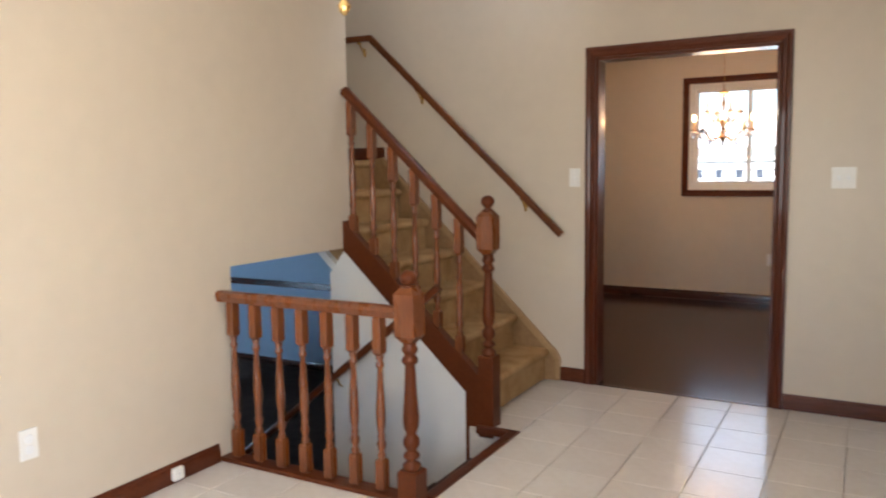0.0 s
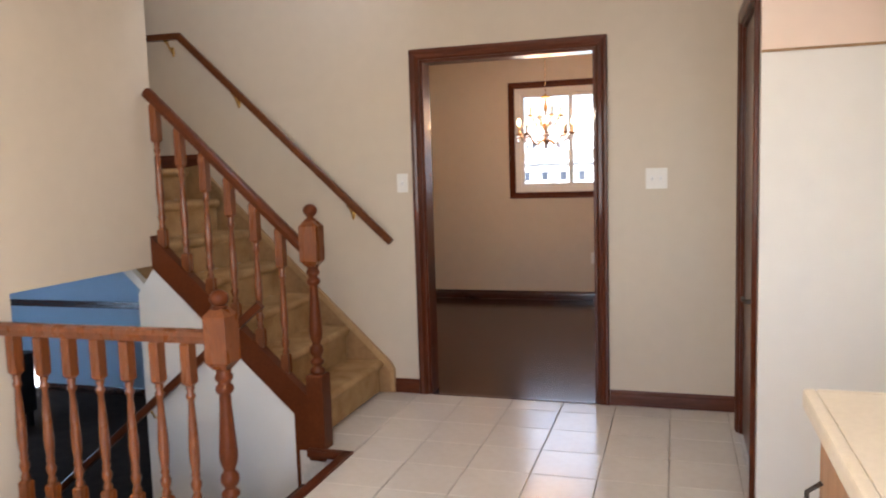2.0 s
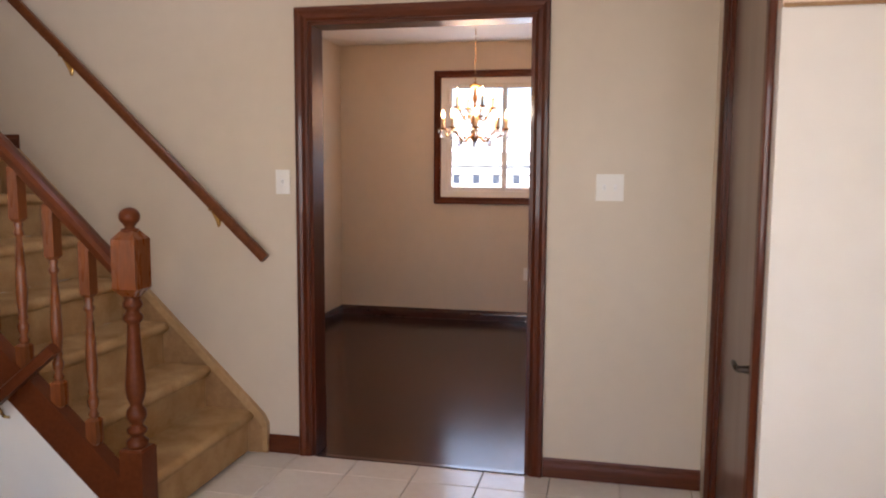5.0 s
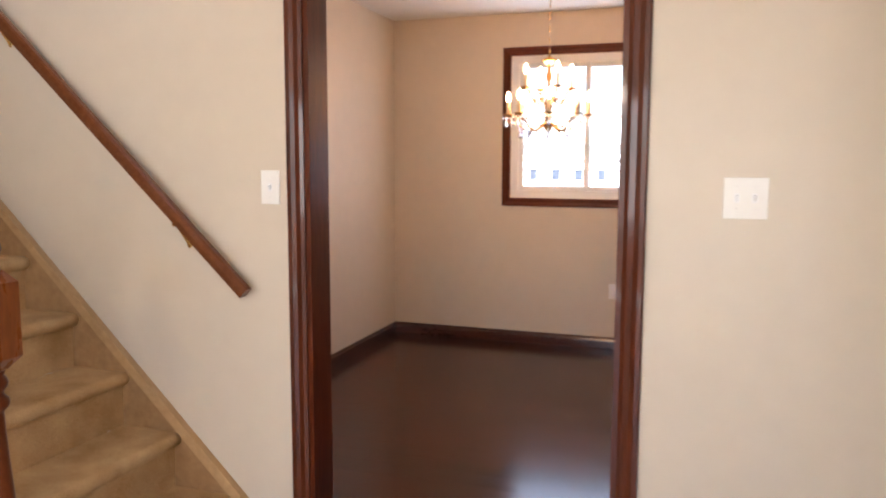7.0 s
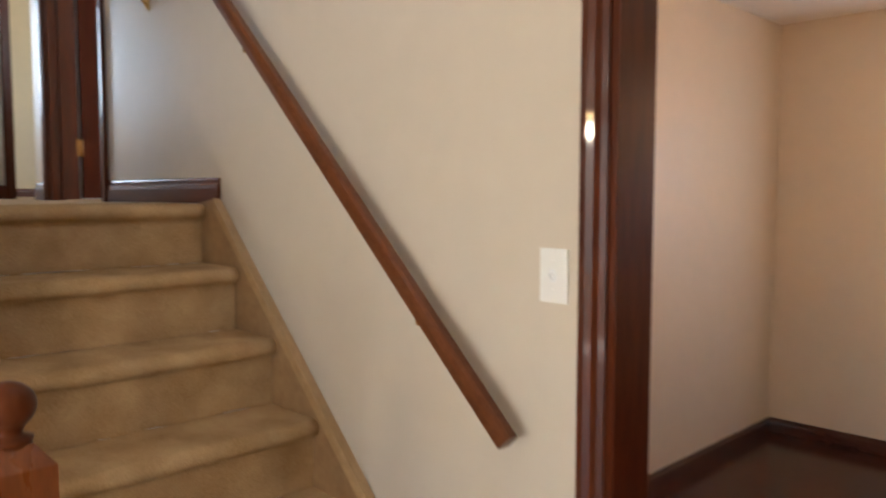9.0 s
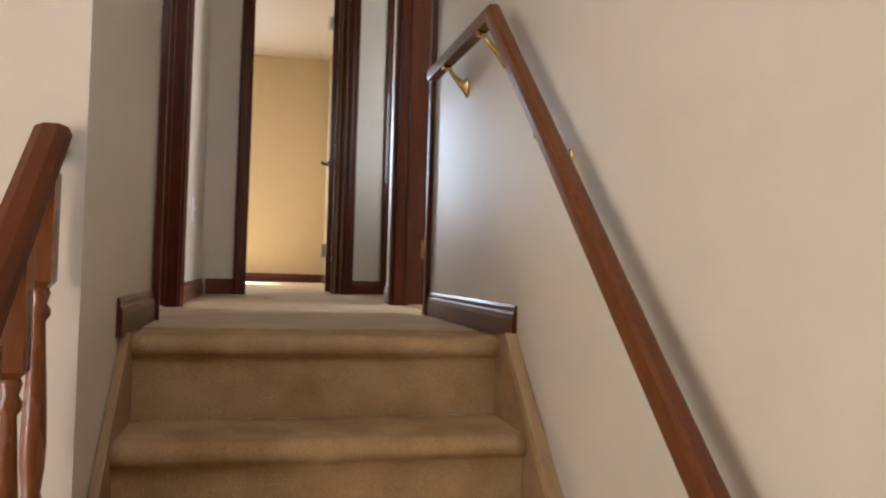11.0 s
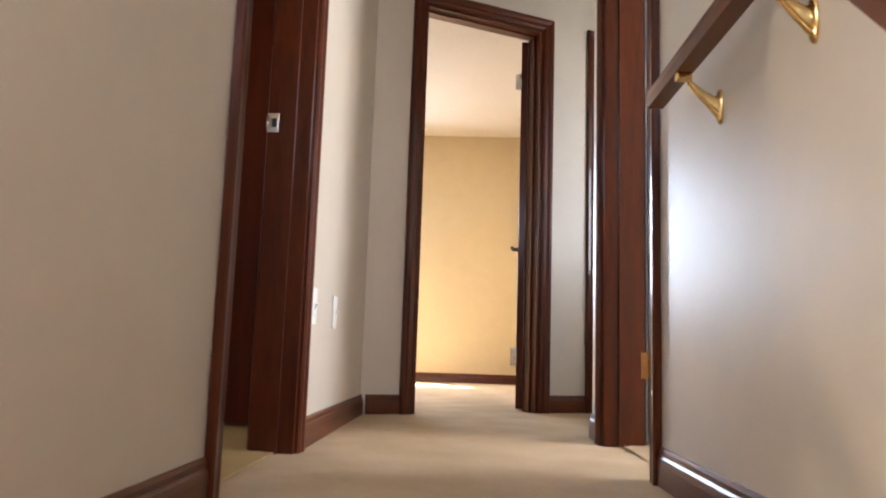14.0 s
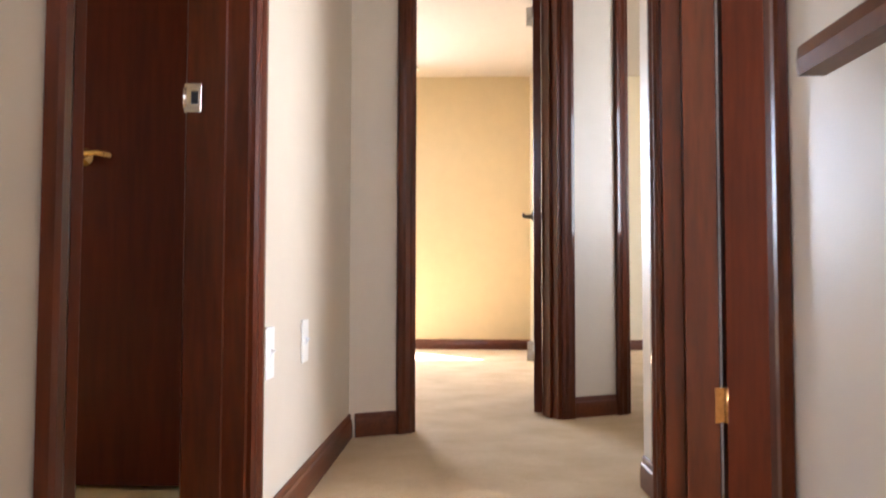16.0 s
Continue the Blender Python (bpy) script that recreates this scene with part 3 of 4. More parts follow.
def newel(label, x, y, foot, shaft_low, block_low, block_high, top):
    """A turned newel post: square foot, rings, a ball and a vase-shaped shaft, a square block and a ball finial."""
    root = thing("newel_post", label, "newel post", (x, y, foot), group="newel posts of the stairs")
    s0, b0, b1, h = (z - foot for z in (shaft_low, block_low, block_high, top))
    n = b0 - s0
    part("foot", square_block(bmesh.new(), 0.045, 0.0, s0, 0.006), RAIL_DARK, root)
    prof = [(0.036, 0.0), (0.038, 0.006), (0.038, 0.022), (0.024, 0.034), (0.022, 0.042), (0.033, 0.050), (0.035, 0.058), (0.033, 0.066), (0.022, 0.076), (0.021, 0.082),
            (0.027, 0.090), (0.034, 0.104), (0.0355, 0.116), (0.033, 0.130), (0.025, 0.142), (0.021, 0.148), (0.024, 0.158), (0.031, 0.176), (0.0345, 0.200), (0.0345, 0.225),
            (0.031, 0.265), (0.027, 0.32), (0.0235, 0.38), (0.0215, 0.43), (0.022, 0.436), (0.032, 0.446), (0.035, 0.456), (0.032, 0.466), (0.024, 0.474), (0.023, 0.482),
            (0.032, 0.492), (0.034, 0.502), (0.030, 0.512), (0.026, 0.518), (0.030, 0.53)]
    part("shaft", turned(bmesh.new(), [(r, s0 + n * z / 0.53) for r, z in prof], steps=20), RAIL_DARK, root)
    part("block", square_block(bmesh.new(), 0.046, b0, b1, 0.022), RAIL, root)
    r = 0.036
    c = h - r
    ball = [(0.028, b1 - 0.004), (0.031, b1 + 0.006), (0.019, b1 + 0.010), (0.017, b1 + 0.014)]
    ball += [(r * math.sin(a), c - 0.9 * r * math.cos(a)) for a in [math.radians(d) for d in (40, 52, 64, 77, 90, 105, 120, 135, 150, 165, 176)]]
    part("finial", turned(bmesh.new(), ball, steps=18), RAIL_DARK, root)
    return root


def baluster_parts(root, x, y, z0, z1, low, up=0.205):
    """A baluster from z0 to z1: square ends and a slim turned middle; the square foot is low metres high."""
    h = z1 - z0
    bm = square_block(bmesh.new(), 0.021, 0.0, low, 0.007)
    square_block(bm, 0.021, h - up, h, 0.009)
    n = h - up - low
    prof = [(0.013, low - 0.004), (0.019, low + 0.012), (0.012, low + 0.03), (0.019, low + 0.05), (0.021, low + 0.065), (0.013, low + 0.085), (0.018, low + 0.095), (0.014, low + 0.11),
            (0.019, low + 0.15), (0.0205, low + 0.19), (0.018, low + 0.26), (0.011, h - up - 0.055), (0.018, h - up - 0.045), (0.018, h - up - 0.035), (0.012, h - up - 0.025), (0.017, h - up - 0.008), (0.013, h - up + 0.004)]
    prof = [p for p in prof if p[1] <= h - up + 0.005]
    zs = sorted(set(prof), key=lambda p: p[1])
    turned(bm, zs, steps=10)
    ob = part("baluster", bm, RAIL, root)
    ob.location = Vector((x, y, z0)) - root.location
    return ob


GRIP = ((-0.020, -0.020), (0.020, -0.020), (0.026, -0.006), (0.031, 0.008), (0.027, 0.024), (0.012, 0.031), (-0.012, 0.031), (-0.027, 0.024), (-0.031, 0.008), (-0.026, -0.006))
newel("dark stained turned newel post at the foot of the stairs", -0.197, -0.995, -0.06, 0.385, 0.927, 1.155, 1.240)
newel("reddish oak newel post with ball finial at the stairwell", -0.066, -2.0, 0.0, 0.142, 0.678, 0.906, 0.977)

guard = thing("stair_railing", "reddish stained oak railing with turned balusters on the stairs", "railing", (-0.65, -0.995, 0.6))
ob = part("handrail", swept(GRIP, ((-0.235, -0.995, 1.005), (-1.105, -0.995, 1.005 + 0.87 * 0.945))), RAIL_DARK, guard)
ob.location = -guard.location
for x in (-1.06, -0.922, -0.784, -0.646, -0.508, -0.370):
    baluster_parts(guard, x, -0.995, slope(x) + 0.045, 1.005 + (-0.235 - x) * 0.945 - 0.012, 0.10)

guard2 = thing("stairwell_railing", "reddish stained oak railing guarding the basement stairwell", "railing", (-0.6, -2.0, 0.0))
ob = part("handrail", swept(GRIP, ((-1.119, -2.0, 0.790), (-0.11, -2.0, 0.792))), RAIL, guard2)
ob.location = -guard2.location
ob = part("base_rail", solid(-1.119, -0.11, -2.045, -1.955, 0.002, 0.022, bevel=0.004), RAIL_DARK, guard2)
ob.location = -guard2.location
for i in range(7):
    baluster_parts(guard2, -1.040 + 0.1375 * i, -2.0, 0.022, 0.776, 0.14, 0.17)
lone("floor_edge", solid(-0.055, 0.0, -1.95, -1.03, -0.03, 0.010, bevel=0.008), TRIM, "varnished wooden nosing at the stairwell edge", "trim", "structure")
lone("floor_edge_side", solid(-0.24, 0.0, -1.075, -1.03, -0.03, 0.010, bevel=0.006), TRIM_H, "varnished wooden nosing beside the newel post", "trim", "structure")

# wall handrail with brackets
def bracket_casting(x, z):
    """A cast arm that narrows from an oval wall plate to a clamp under the rail."""
    bm = bmesh.new()
    rings = []
    for y, dz, w, h in ((-0.006, -0.088, 0.007, 0.024), (-0.016, -0.082, 0.006, 0.019), (-0.034, -0.066, 0.006, 0.013), (-0.052, -0.048, 0.006, 0.010), (-0.062, -0.036, 0.007, 0.010)):
        rings.append([bm.verts.new((x + w * math.cos(a), y, z + dz + h * math.sin(a))) for a in [2 * math.pi * i / 10 for i in range(10)]])
    for r0, r1 in zip(rings, rings[1:]):
        for i in range(10):
            bm.faces.new((r0[i], r0[(i + 1) % 10], r1[(i + 1) % 10], r1[i]))
    bm.faces.new(rings[-1])
    plate = [[bm.verts.new((x + k * 0.012 * math.cos(a), y, z - 0.085 + k * 0.034 * math.sin(a))) for a in [2 * math.pi * i / 16 for i in range(16)]] for k, y in ((1, -0.001), (1, -0.005), (0.85, -0.008))]
    for r0, r1 in zip(plate, plate[1:]):
        for i in range(16):
            bm.faces.new((r0[i], r0[(i + 1) % 16], r1[(i + 1) % 16], r1[i]))
    bm.faces.new(plate[-1])
    cuboid(bm, x - 0.009, x + 0.009, -0.086, -0.056, z - 0.036, z - 0.019, bevel=0.004)
    bmesh.ops.recalc_face_normals(bm, faces=bm.faces)
    for f in bm.faces:
        f.smooth = len(f.verts) == 4
    return bm


wall_rail = thing("wall_handrail", "dark oak wall handrail on brass brackets", "handrail", (-1.0, -0.07, 1.7))
SQ = ((-0.017, -0.020), (0.017, -0.020), (0.019, 0.0), (0.017, 0.016), (0.010, 0.022), (-0.010, 0.022), (-0.017, 0.016), (-0.019, 0.0))
ob = part("rail", swept(SQ, ((-0.136, -0.07, 0.955), (-1.550, -0.07, 2.292), (-2.257, -0.07, 2.302))), WALL_RAIL, wall_rail)
ob.location = -wall_rail.location
for x, z in ((-0.405, 1.209), (-1.175, 1.937), (-1.645, 2.293), (-2.035, 2.299)):
    bm = bracket_casting(x, z)
    ob = part("bracket", bm, BRASS, wall_rail, "polished brass bracket")
    ob.location = -wall_rail.location

# ---------------------------------------------------------------- stairs down
down = thing("basement_stairs", "dark carpeted stairs leading down to the lower room", "stairs")
for k in range(1, 7):
    z = -0.186 * k
    x = -0.03 - 0.235 * (k - 1)
    part("step", solid(x - 0.27, x, -1.965, -1.025, z - 0.19, z, bevel=0.012), CARPET_DARK, down)
low_rail = thing("lower_handrail", "dark oak handrail sloping down the white wall", "handrail", (-1.0, -1.08, 0.3))
ob = part("rail", swept(SQ, ((-0.45, -1.08, 0.745), (-1.90, -1.08, -0.428))), RAIL_DARK, low_rail)
ob.location = -low_rail.location
for x in (-0.7, -1.15):
    z = 0.745 + (x + 0.45) * 0.809
    bm = tube([(x, -1.027, z - 0.08), (x, -1.05, z - 0.07), (x, -1.08, z - 0.02)], 0.006)
    ob = part("bracket", bm, BRASS, low_rail, "brass bracket")
    ob.location = -low_rail.location


# ---------------------------------------------------------------- dining window
def dining_window():
    x0, x1, z0, z1 = WIN
    root = casing_set("window_1", "white sliding window in a dark wood casing", pose(x0, 3.46, z0), x1 - x0, z1 - z0, 0.14, sides=(1, 0), sill=True, jamb=False)
    w, h = x1 - x0, z1 - z0

    def frame_of(name, a, b, c, d, y0, y1, t, parent):
        bm = bmesh.new()
        cuboid(bm, a, b, y0, y1, c, c + t, bevel=0.004)
        cuboid(bm, a, b, y0, y1, d - t, d, bevel=0.004)
        cuboid(bm, a, a + t, y0, y1, c + t, d - t, bevel=0.004)
        cuboid(bm, b - t, b, y0, y1, c + t, d - t, bevel=0.004)
        return part(name, bm, VINYL, parent)

    frame_of("window_frame", 0.0, w, 0.0, h, 0.02, 0.12, 0.055, root)
    for a, b, y in ((0.055, 0.585, 0.045), (0.555, w - 0.055, 0.075)):
        s = frame_of("sash", a, b, 0.055, h - 0.055, y, y + 0.028, 0.035, root)
        p = part("pane", solid(a + 0.034, b - 0.034, y + 0.011, y + 0.015, 0.089, h - 0.089), PANE, s)
        p.visible_shadow = False
    return root


dining_window()

# outside: lawn, a pale neighbouring house with a deck rail
lone("ground", solid(-60, 60, 3.7, 90, -0.9, -0.6), GROUND, "lawn outside reaching to the horizon", "ground", "structure")
house = thing("neighbour_house", "pale sided house beyond the garden", "house", (1.5, 20.0, -0.6))
part("wall", solid(-9, 9, 0, 6, 0, 2.5), SIDING, house)
part("roof", extruded([(-0.6, 2.5), (6.6, 2.5), (3.0, 3.4)], -9.4, 9.4, "x"), SIDING, house)
# Sheet added on the house so the railing gaps read grey blue.
part("gap_backing", solid(-9.02, 9.02, -0.03, 0.0, 0.0, 2.0), GAP_TONE, house, "grey blue sheet added behind the railing gaps")

fence = thing("deck_railing", "white slatted deck railing outside the window", "railing", (0.5, 6.6, -0.6))
part("top_rail", solid(-4, 4, -0.05, 0.05, 2.03, 2.08, bevel=0.01), SIDING, fence)
part("middle_rail", solid(-4, 4, -0.03, 0.03, 1.91, 1.99, bevel=0.006), SIDING, fence)
part("bottom_board", solid(-4, 4, -0.03, 0.03, 1.10, 1.79, bevel=0.006), SIDING, fence)
slat = mesh_of("slat", solid(-0.085, 0.085, -0.02, 0.02, 1.78, 2.035), SIDING)
for i in range(30):
    ob = new("slat", slat)
    ob.parent = fence
    ob.location.x = -3.85 + 0.265 * i
for x in (-3.9, -2.0, 0.0, 2.0, 3.9):
    part("post", solid(x - 0.05, x + 0.05, -0.05, 0.05, 0.0, 2.1), SIDING, fence)


# ---------------------------------------------------------------- chandelier
def chandelier(x, y, bottom):
    root = thing("chandelier", "lit brass candle chandelier with crystal drops on a chain", "chandelier", (x, y, bottom))
    col = [(0.004, -0.03), (0.014, -0.012), (0.020, 0.004), (0.030, 0.03), (0.022, 0.052), (0.010, 0.07), (0.013, 0.10), (0.022, 0.13), (0.026, 0.16), (0.012, 0.19), (0.009, 0.27), (0.020, 0.30),
           (0.012, 0.33), (0.007, 0.37), (0.030, 0.385), (0.034, 0.392), (0.012, 0.405), (0.005, 0.42)]
    part("stem", turned(bmesh.new(), col), BRONZE, root, "aged brass stem")
    part("cup", turned(bmesh.new(), [(0.006, 0.362), (0.042, 0.385), (0.045, 0.392), (0.010, 0.41)]), BRASS, root, "bright brass cup")
    part("canopy", turned(bmesh.new(), [(0.012, CEIL - bottom - 0.05), (0.05, CEIL - bottom - 0.02), (0.062, CEIL - bottom - 0.001)]), BRASS, root)
    bm = bmesh.new()
    top = CEIL - bottom - 0.05
    n = int((top - 0.42) / 0.032)
    for i in range(n):
        z = 0.42 + (i + 0.5) * (top - 0.42) / n
        for k in range(8):
            a0, a1 = 2 * math.pi * k / 8, 2 * math.pi * (k + 1) / 8
            q = []
            for a in (a0, a1):
                dx, dz = 0.009 * math.cos(a), 0.022 * math.sin(a)
                q.append((dx, z + dz))
            (xa, za), (xb, zb) = q
            w = 0.0022
            if i % 2:
                vs = [(xa, -w, za), (xb, -w, zb), (xb, w, zb), (xa, w, za)]
            else:
                vs = [(-w, xa, za), (-w, xb, zb), (w, xb, zb), (w, xa, za)]
            bm.faces.new([bm.verts.new(v) for v in vs])
    bmesh.ops.solidify(bm, geom=bm.faces[:], thickness=0.002)
    part("chain", bm, BRASS, root)
    bob = turned(bmesh.new(), [(0.0008, 0.0), (0.006, -0.008), (0.0075, -0.018), (0.004, -0.028), (0.0008, -0.032)], steps=6)
    drop = mesh_of("crystal_drop", bob, CRYSTAL)
    bead = mesh_of("crystal_bead", turned(bmesh.new(), [(0.0008, 0.006), (0.005, 0.003), (0.0055, 0), (0.005, -0.003), (0.0008, -0.006)], steps=6), CRYSTAL)

    pear = mesh_of("pear_drop", turned(bmesh.new(), [(0.0008, 0.0), (0.004, -0.010), (0.010, -0.026), (0.0135, -0.040), (0.011, -0.052), (0.0008, -0.060)], steps=8), CRYSTAL)

    def hang(me, name, at):
        ob = new(name, me)
        ob.parent = root
        ob.location = at

    leaf_bm = bmesh.new()
    for tier, (count, reach, low, turn0) in enumerate(((8, 0.225, 0.05, 0.2), (4, 0.135, 0.20, 0.55))):
        for i in range(count):
            a = turn0 + 2 * math.pi * i / count
            ca, sa = math.cos(a), math.sin(a)
            pts = []
            for j in range(13):
                t = j / 12
                r = 0.018 + (reach - 0.018) * t
                z = low - 0.055 * math.sin(math.pi * min(1, t * 1.15)) + 0.035 * t * t
                pts.append((ca * r, sa * r, z))
            part("arm", tube(pts, 0.0052, 6), BRONZE, root)
            ex, ey, ez = pts[-1]
            part("drip_pan", turned(bmesh.new(), [(0.006, ez - 0.006), (0.026, ez + 0.004), (0.030, ez + 0.010), (0.012, ez + 0.010)], ex, ey), BRONZE, root)
            part("candle", turned(bmesh.new(), [(0.0105, ez + 0.010), (0.0105, ez + 0.075), (0.007, ez + 0.078)], ex, ey, 10), CANDLE, root, "ivory candle sleeve")
            part("bulb", turned(bmesh.new(), [(0.005, ez + 0.078), (0.012, ez + 0.092), (0.0135, ez + 0.104), (0.009, ez + 0.122), (0.002, ez + 0.138)], ex, ey, 10), FLAME, root, "glowing flame-shaped bulb")
            for k in range(5):
                b = 2 * math.pi * k / 5 + a
                hang(drop, "crystal_drop", (ex + 0.029 * math.cos(b), ey + 0.029 * math.sin(b), ez + 0.004))
            if tier == 0:
                hang(pear, "pear_drop", (pts[8][0], pts[8][1], pts[8][2] - 0.012))
                hang(pear, "pear_drop", (ex + 0.012 * ca, ey + 0.012 * sa, ez - 0.008))
            for t in (4, 7):
                hang(drop, "crystal_drop", (pts[t][0], pts[t][1], pts[t][2] - 0.004))
            # small brass leaves along the arm
            for t in (3, 6, 9):
                px, py, pz = pts[t]
                for s in (-1, 1):
                    tip = Vector((px - sa * 0.028 * s + ca * 0.012, py + ca * 0.028 * s + sa * 0.012, pz + 0.026))
                    base = Vector((px, py, pz + 0.003))
                    mid = (tip + base) / 2 + Vector((0, 0, 0.008))
                    off = Vector((ca, sa, 0.2)) * 0.009
                    v = [leaf_bm.verts.new(q) for q in (base, mid - off, tip, mid + off)]
                    leaf_bm.faces.new(v)
            # swag of beads between neighbours
            if tier == 0:
                a2 = a + 2 * math.pi / count
                for k in range(1, 8):
                    t = k / 8
                    bx = (1 - t) * ex + t * reach * math.cos(a2)
                    by = (1 - t) * ey + t * reach * math.sin(a2)
                    hang(bead, "crystal_bead", (bx, by, ez - 0.045 * math.sin(math.pi * t)))
    bmesh.ops.solidify(leaf_bm, geom=leaf_bm.faces[:], thickness=0.0015)
    part("leaves", leaf_bm, BRONZE, root, "small brass leaves along the arms")
    hang(drop, "crystal_drop", (0, 0, -0.03))
    bulb_light("chandelier_glow", (x, y, bottom + 0.24), 2.9, 0.16, (1.0, 0.48, 0.18))
    return root


chandelier(0.472, 2.053, 1.572)

# pendant over the kitchen table place: only its foot hangs into view
lamp = thing("pendant_lamp", "brass pendant lamp with a small finial hanging from the ceiling", "lamp", (0.68, -3.40, 1.662))
part("finial", turned(bmesh.new(), [(0.003, 0.0), (0.010, 0.008), (0.012, 0.018), (0.006, 0.028), (0.009, 0.036), (0.005, 0.045)], steps=12), BRASS, lamp)
part("stem", turned(bmesh.new(), [(0.005, 0.045), (0.005, CEIL - 1.662)], steps=10), BRASS, lamp)
part("shade", turned(bmesh.new(), [(0.012, 0.30), (0.14, 0.32), (0.15, 0.33), (0.06, 0.42), (0.02, 0.45), (0.010, 0.45)], steps=24), BRASS, lamp)


# ---------------------------------------------------------------- switches and outlets
def wall_plate(name, label, m, gangs, outlet=False, category="light switch"):
    root = thing(name, label, category, group="wall outlets" if outlet else "light switches")
    root.matrix_world = m
    w = 0.070 if gangs == 1 else 0.116
    part("plate", solid(-w / 2, w / 2, -0.007, -0.001, -0.057, 0.057, bevel=0.002), PLASTIC, root)
    for g in range(gangs):
        cx = (g - (gangs - 1) / 2) * 0.046
        if outlet:
            for z in (-0.020, 0.020):
                part("socket", turned(bmesh.new(), [(0.017, 0), (0.017, 0.003), (0.015, 0.004)]), VINYL, root).matrix_basis = pose(cx, -0.007, z, 90)
        else:
            part("switch_surround", solid(cx - 0.007, cx + 0.007, -0.0085, -0.007, -0.013, 0.013), VINYL, root)
            part("toggle", extruded([(-0.019, 0.006), (-0.0085, 0.009), (-0.0085, -0.009), (-0.012, -0.004)], cx - 0.004, cx + 0.004, "x"), VINYL, root)
        for z in (-0.030, 0.030) if not outlet else (0.0,):
            part("screw", turned(bmesh.new(), [(0.003, 0), (0.003, 0.001), (0.001, 0.0015)], steps=8), PLASTIC, root).matrix_basis = pose(cx, -0.007, z, 90)
    return root


wall_plate("light_switch", "white single light switch beside the opening", pose(-0.072, 0, 1.310), 1)
wall_plate("light_switch", "white double light switch on the tan wall", pose(1.420, 0, 1.300), 2)
wall_plate("wall_outlet", "white outlet low on the dining room wall", pose(0.717, 3.46, 0.440), 1, True, "outlet")
wall_plate("wall_outlet", "white outlet low on the peach wall", pose(X_LEFT, -2.97, 0.392, 0, 0, 90), 1, True, "outlet")
wall_plate("light_switch", "white light switch on the upper hall wall", pose(-2.965, HALL_L, 1.866, 0, 0, 180), 1)
wall_plate("light_switch", "white second light switch on the upper hall wall", pose(-3.335, HALL_L, 1.866, 0, 0, 180), 1)
stop = thing("cable_box", "small white cable socket on the baseboard", "socket", (X_LEFT + 0.014, -2.318, 0.045))
part("case", solid(0.0, 0.022, -0.028, 0.028, -0.028, 0.028, bevel=0.004), PLASTIC, stop)
part("plug", turned(bmesh.new(), [(0.008, 0.022), (0.008, 0.03), (0.005, 0.032)], steps=10), VINYL, stop).matrix_basis = pose(0, 0, 0, 0, 90, 0)


# ---------------------------------------------------------------- doors
def door_leaf(name, label, m, width, height, material, lever_at=None, metal=None, hinges=(), thick=0.036, hinge_y=0.0, hinge_metal=None):
    """A flush door in a local frame: x from the hinge edge outwards, y through its thickness, z up."""
    root = thing(name, label, "door")
    root.matrix_world = m
    part("leaf", solid(0, width, 0, thick, 0.012, height, bevel=0.002), material, root)
    if lever_at:
        x, z = lever_at
        for side, y in ((-1, 0.0), (1, thick)):
            rose = turned(bmesh.new(), [(0.027, 0.0), (0.027, 0.006), (0.014, 0.010), (0.010, 0.035), (0.010, 0.05)], steps=16)
            part("rose", rose, metal, root).matrix_basis = pose(x, y, z, 90 if side < 0 else -90)
            d = -1 if x > width / 2 else 1
            bm = tube([(x, y + side * 0.046, z), (x + d * 0.02, y + side * 0.05, z + 0.002), (x + d * 0.06, y + side * 0.05, z + 0.004), (x + d * 0.10, y + side * 0.046, z - 0.004)], 0.0085)
            part("lever", bm, metal, root)
    for z in hinges:
        bm = tube([(-0.003, hinge_y, z - 0.045), (-0.003, hinge_y, z + 0.045)], 0.006, 8)
        if hinge_y == 0.0:
            cuboid(bm, -0.030, -0.007, -0.003, -0.001, z - 0.044, z + 0.044)
        cuboid(bm, -0.0025, 0.0015, hinge_y - 0.001 if hinge_y else 0.0, hinge_y + 0.03, z - 0.044, z + 0.044)
        part("hinge", bm, hinge_metal or BRONZE, root, "bright steel butt hinge" if hinge_metal else "aged brass butt hinge")
    return root


door_leaf("closet_door", "closed brown flush closet door with a dark lever", pose(BOX_X + 0.012, -0.362, 0, 0, 0, -90), 0.706, 2.018, CLOSET_WOOD, (0.645, 0.795), DARK_METAL)
door_leaf("linen_door", "closed dark mahogany door inside the bathroom with brass lever", pose(-3.42, -1.10, LZ + 0.006, 0, 0, -90), 0.72, 2.01, DOOR_WOOD, (0.48, 0.922), BRASS)
door_leaf("side_room_door", "dark mahogany door opened into the side room", pose(-3.242, 0.150, LZ, 0, 0, 88), 0.69, 2.01, DOOR_WOOD, (0.63, 0.93), BRASS, (0.27, 1.80), hinge_y=0.0)
hx, hy = along_end(S1 - 0.02, 0.118)
door_leaf("bedroom_door", "dark mahogany bedroom door swung fully open", pose(hx, hy, LZ, 0, 0, 175), 0.66, 2.01, DOOR_WOOD, (0.60, 0.93), DARK_METAL, (0.28, 1.78), hinge_y=0.036, hinge_metal=STEEL)
strike = thing("strike_plate", "brass strike plate on the bathroom door jamb", "strike plate", (-2.781, -1.050, LZ + 0.944))
part("plate", solid(0.0, 0.003, -0.020, 0.014, -0.029, 0.029, bevel=0.001), STEEL, strike)
part("latch_hole", solid(0.003, 0.0035, -0.006, 0.008, -0.013, 0.013), BLACK, strike)
part("lip", tube([(0.0015, -0.019, -0.02), (0.0015, -0.019, 0.02)], 0.004, 8), STEEL, strike)

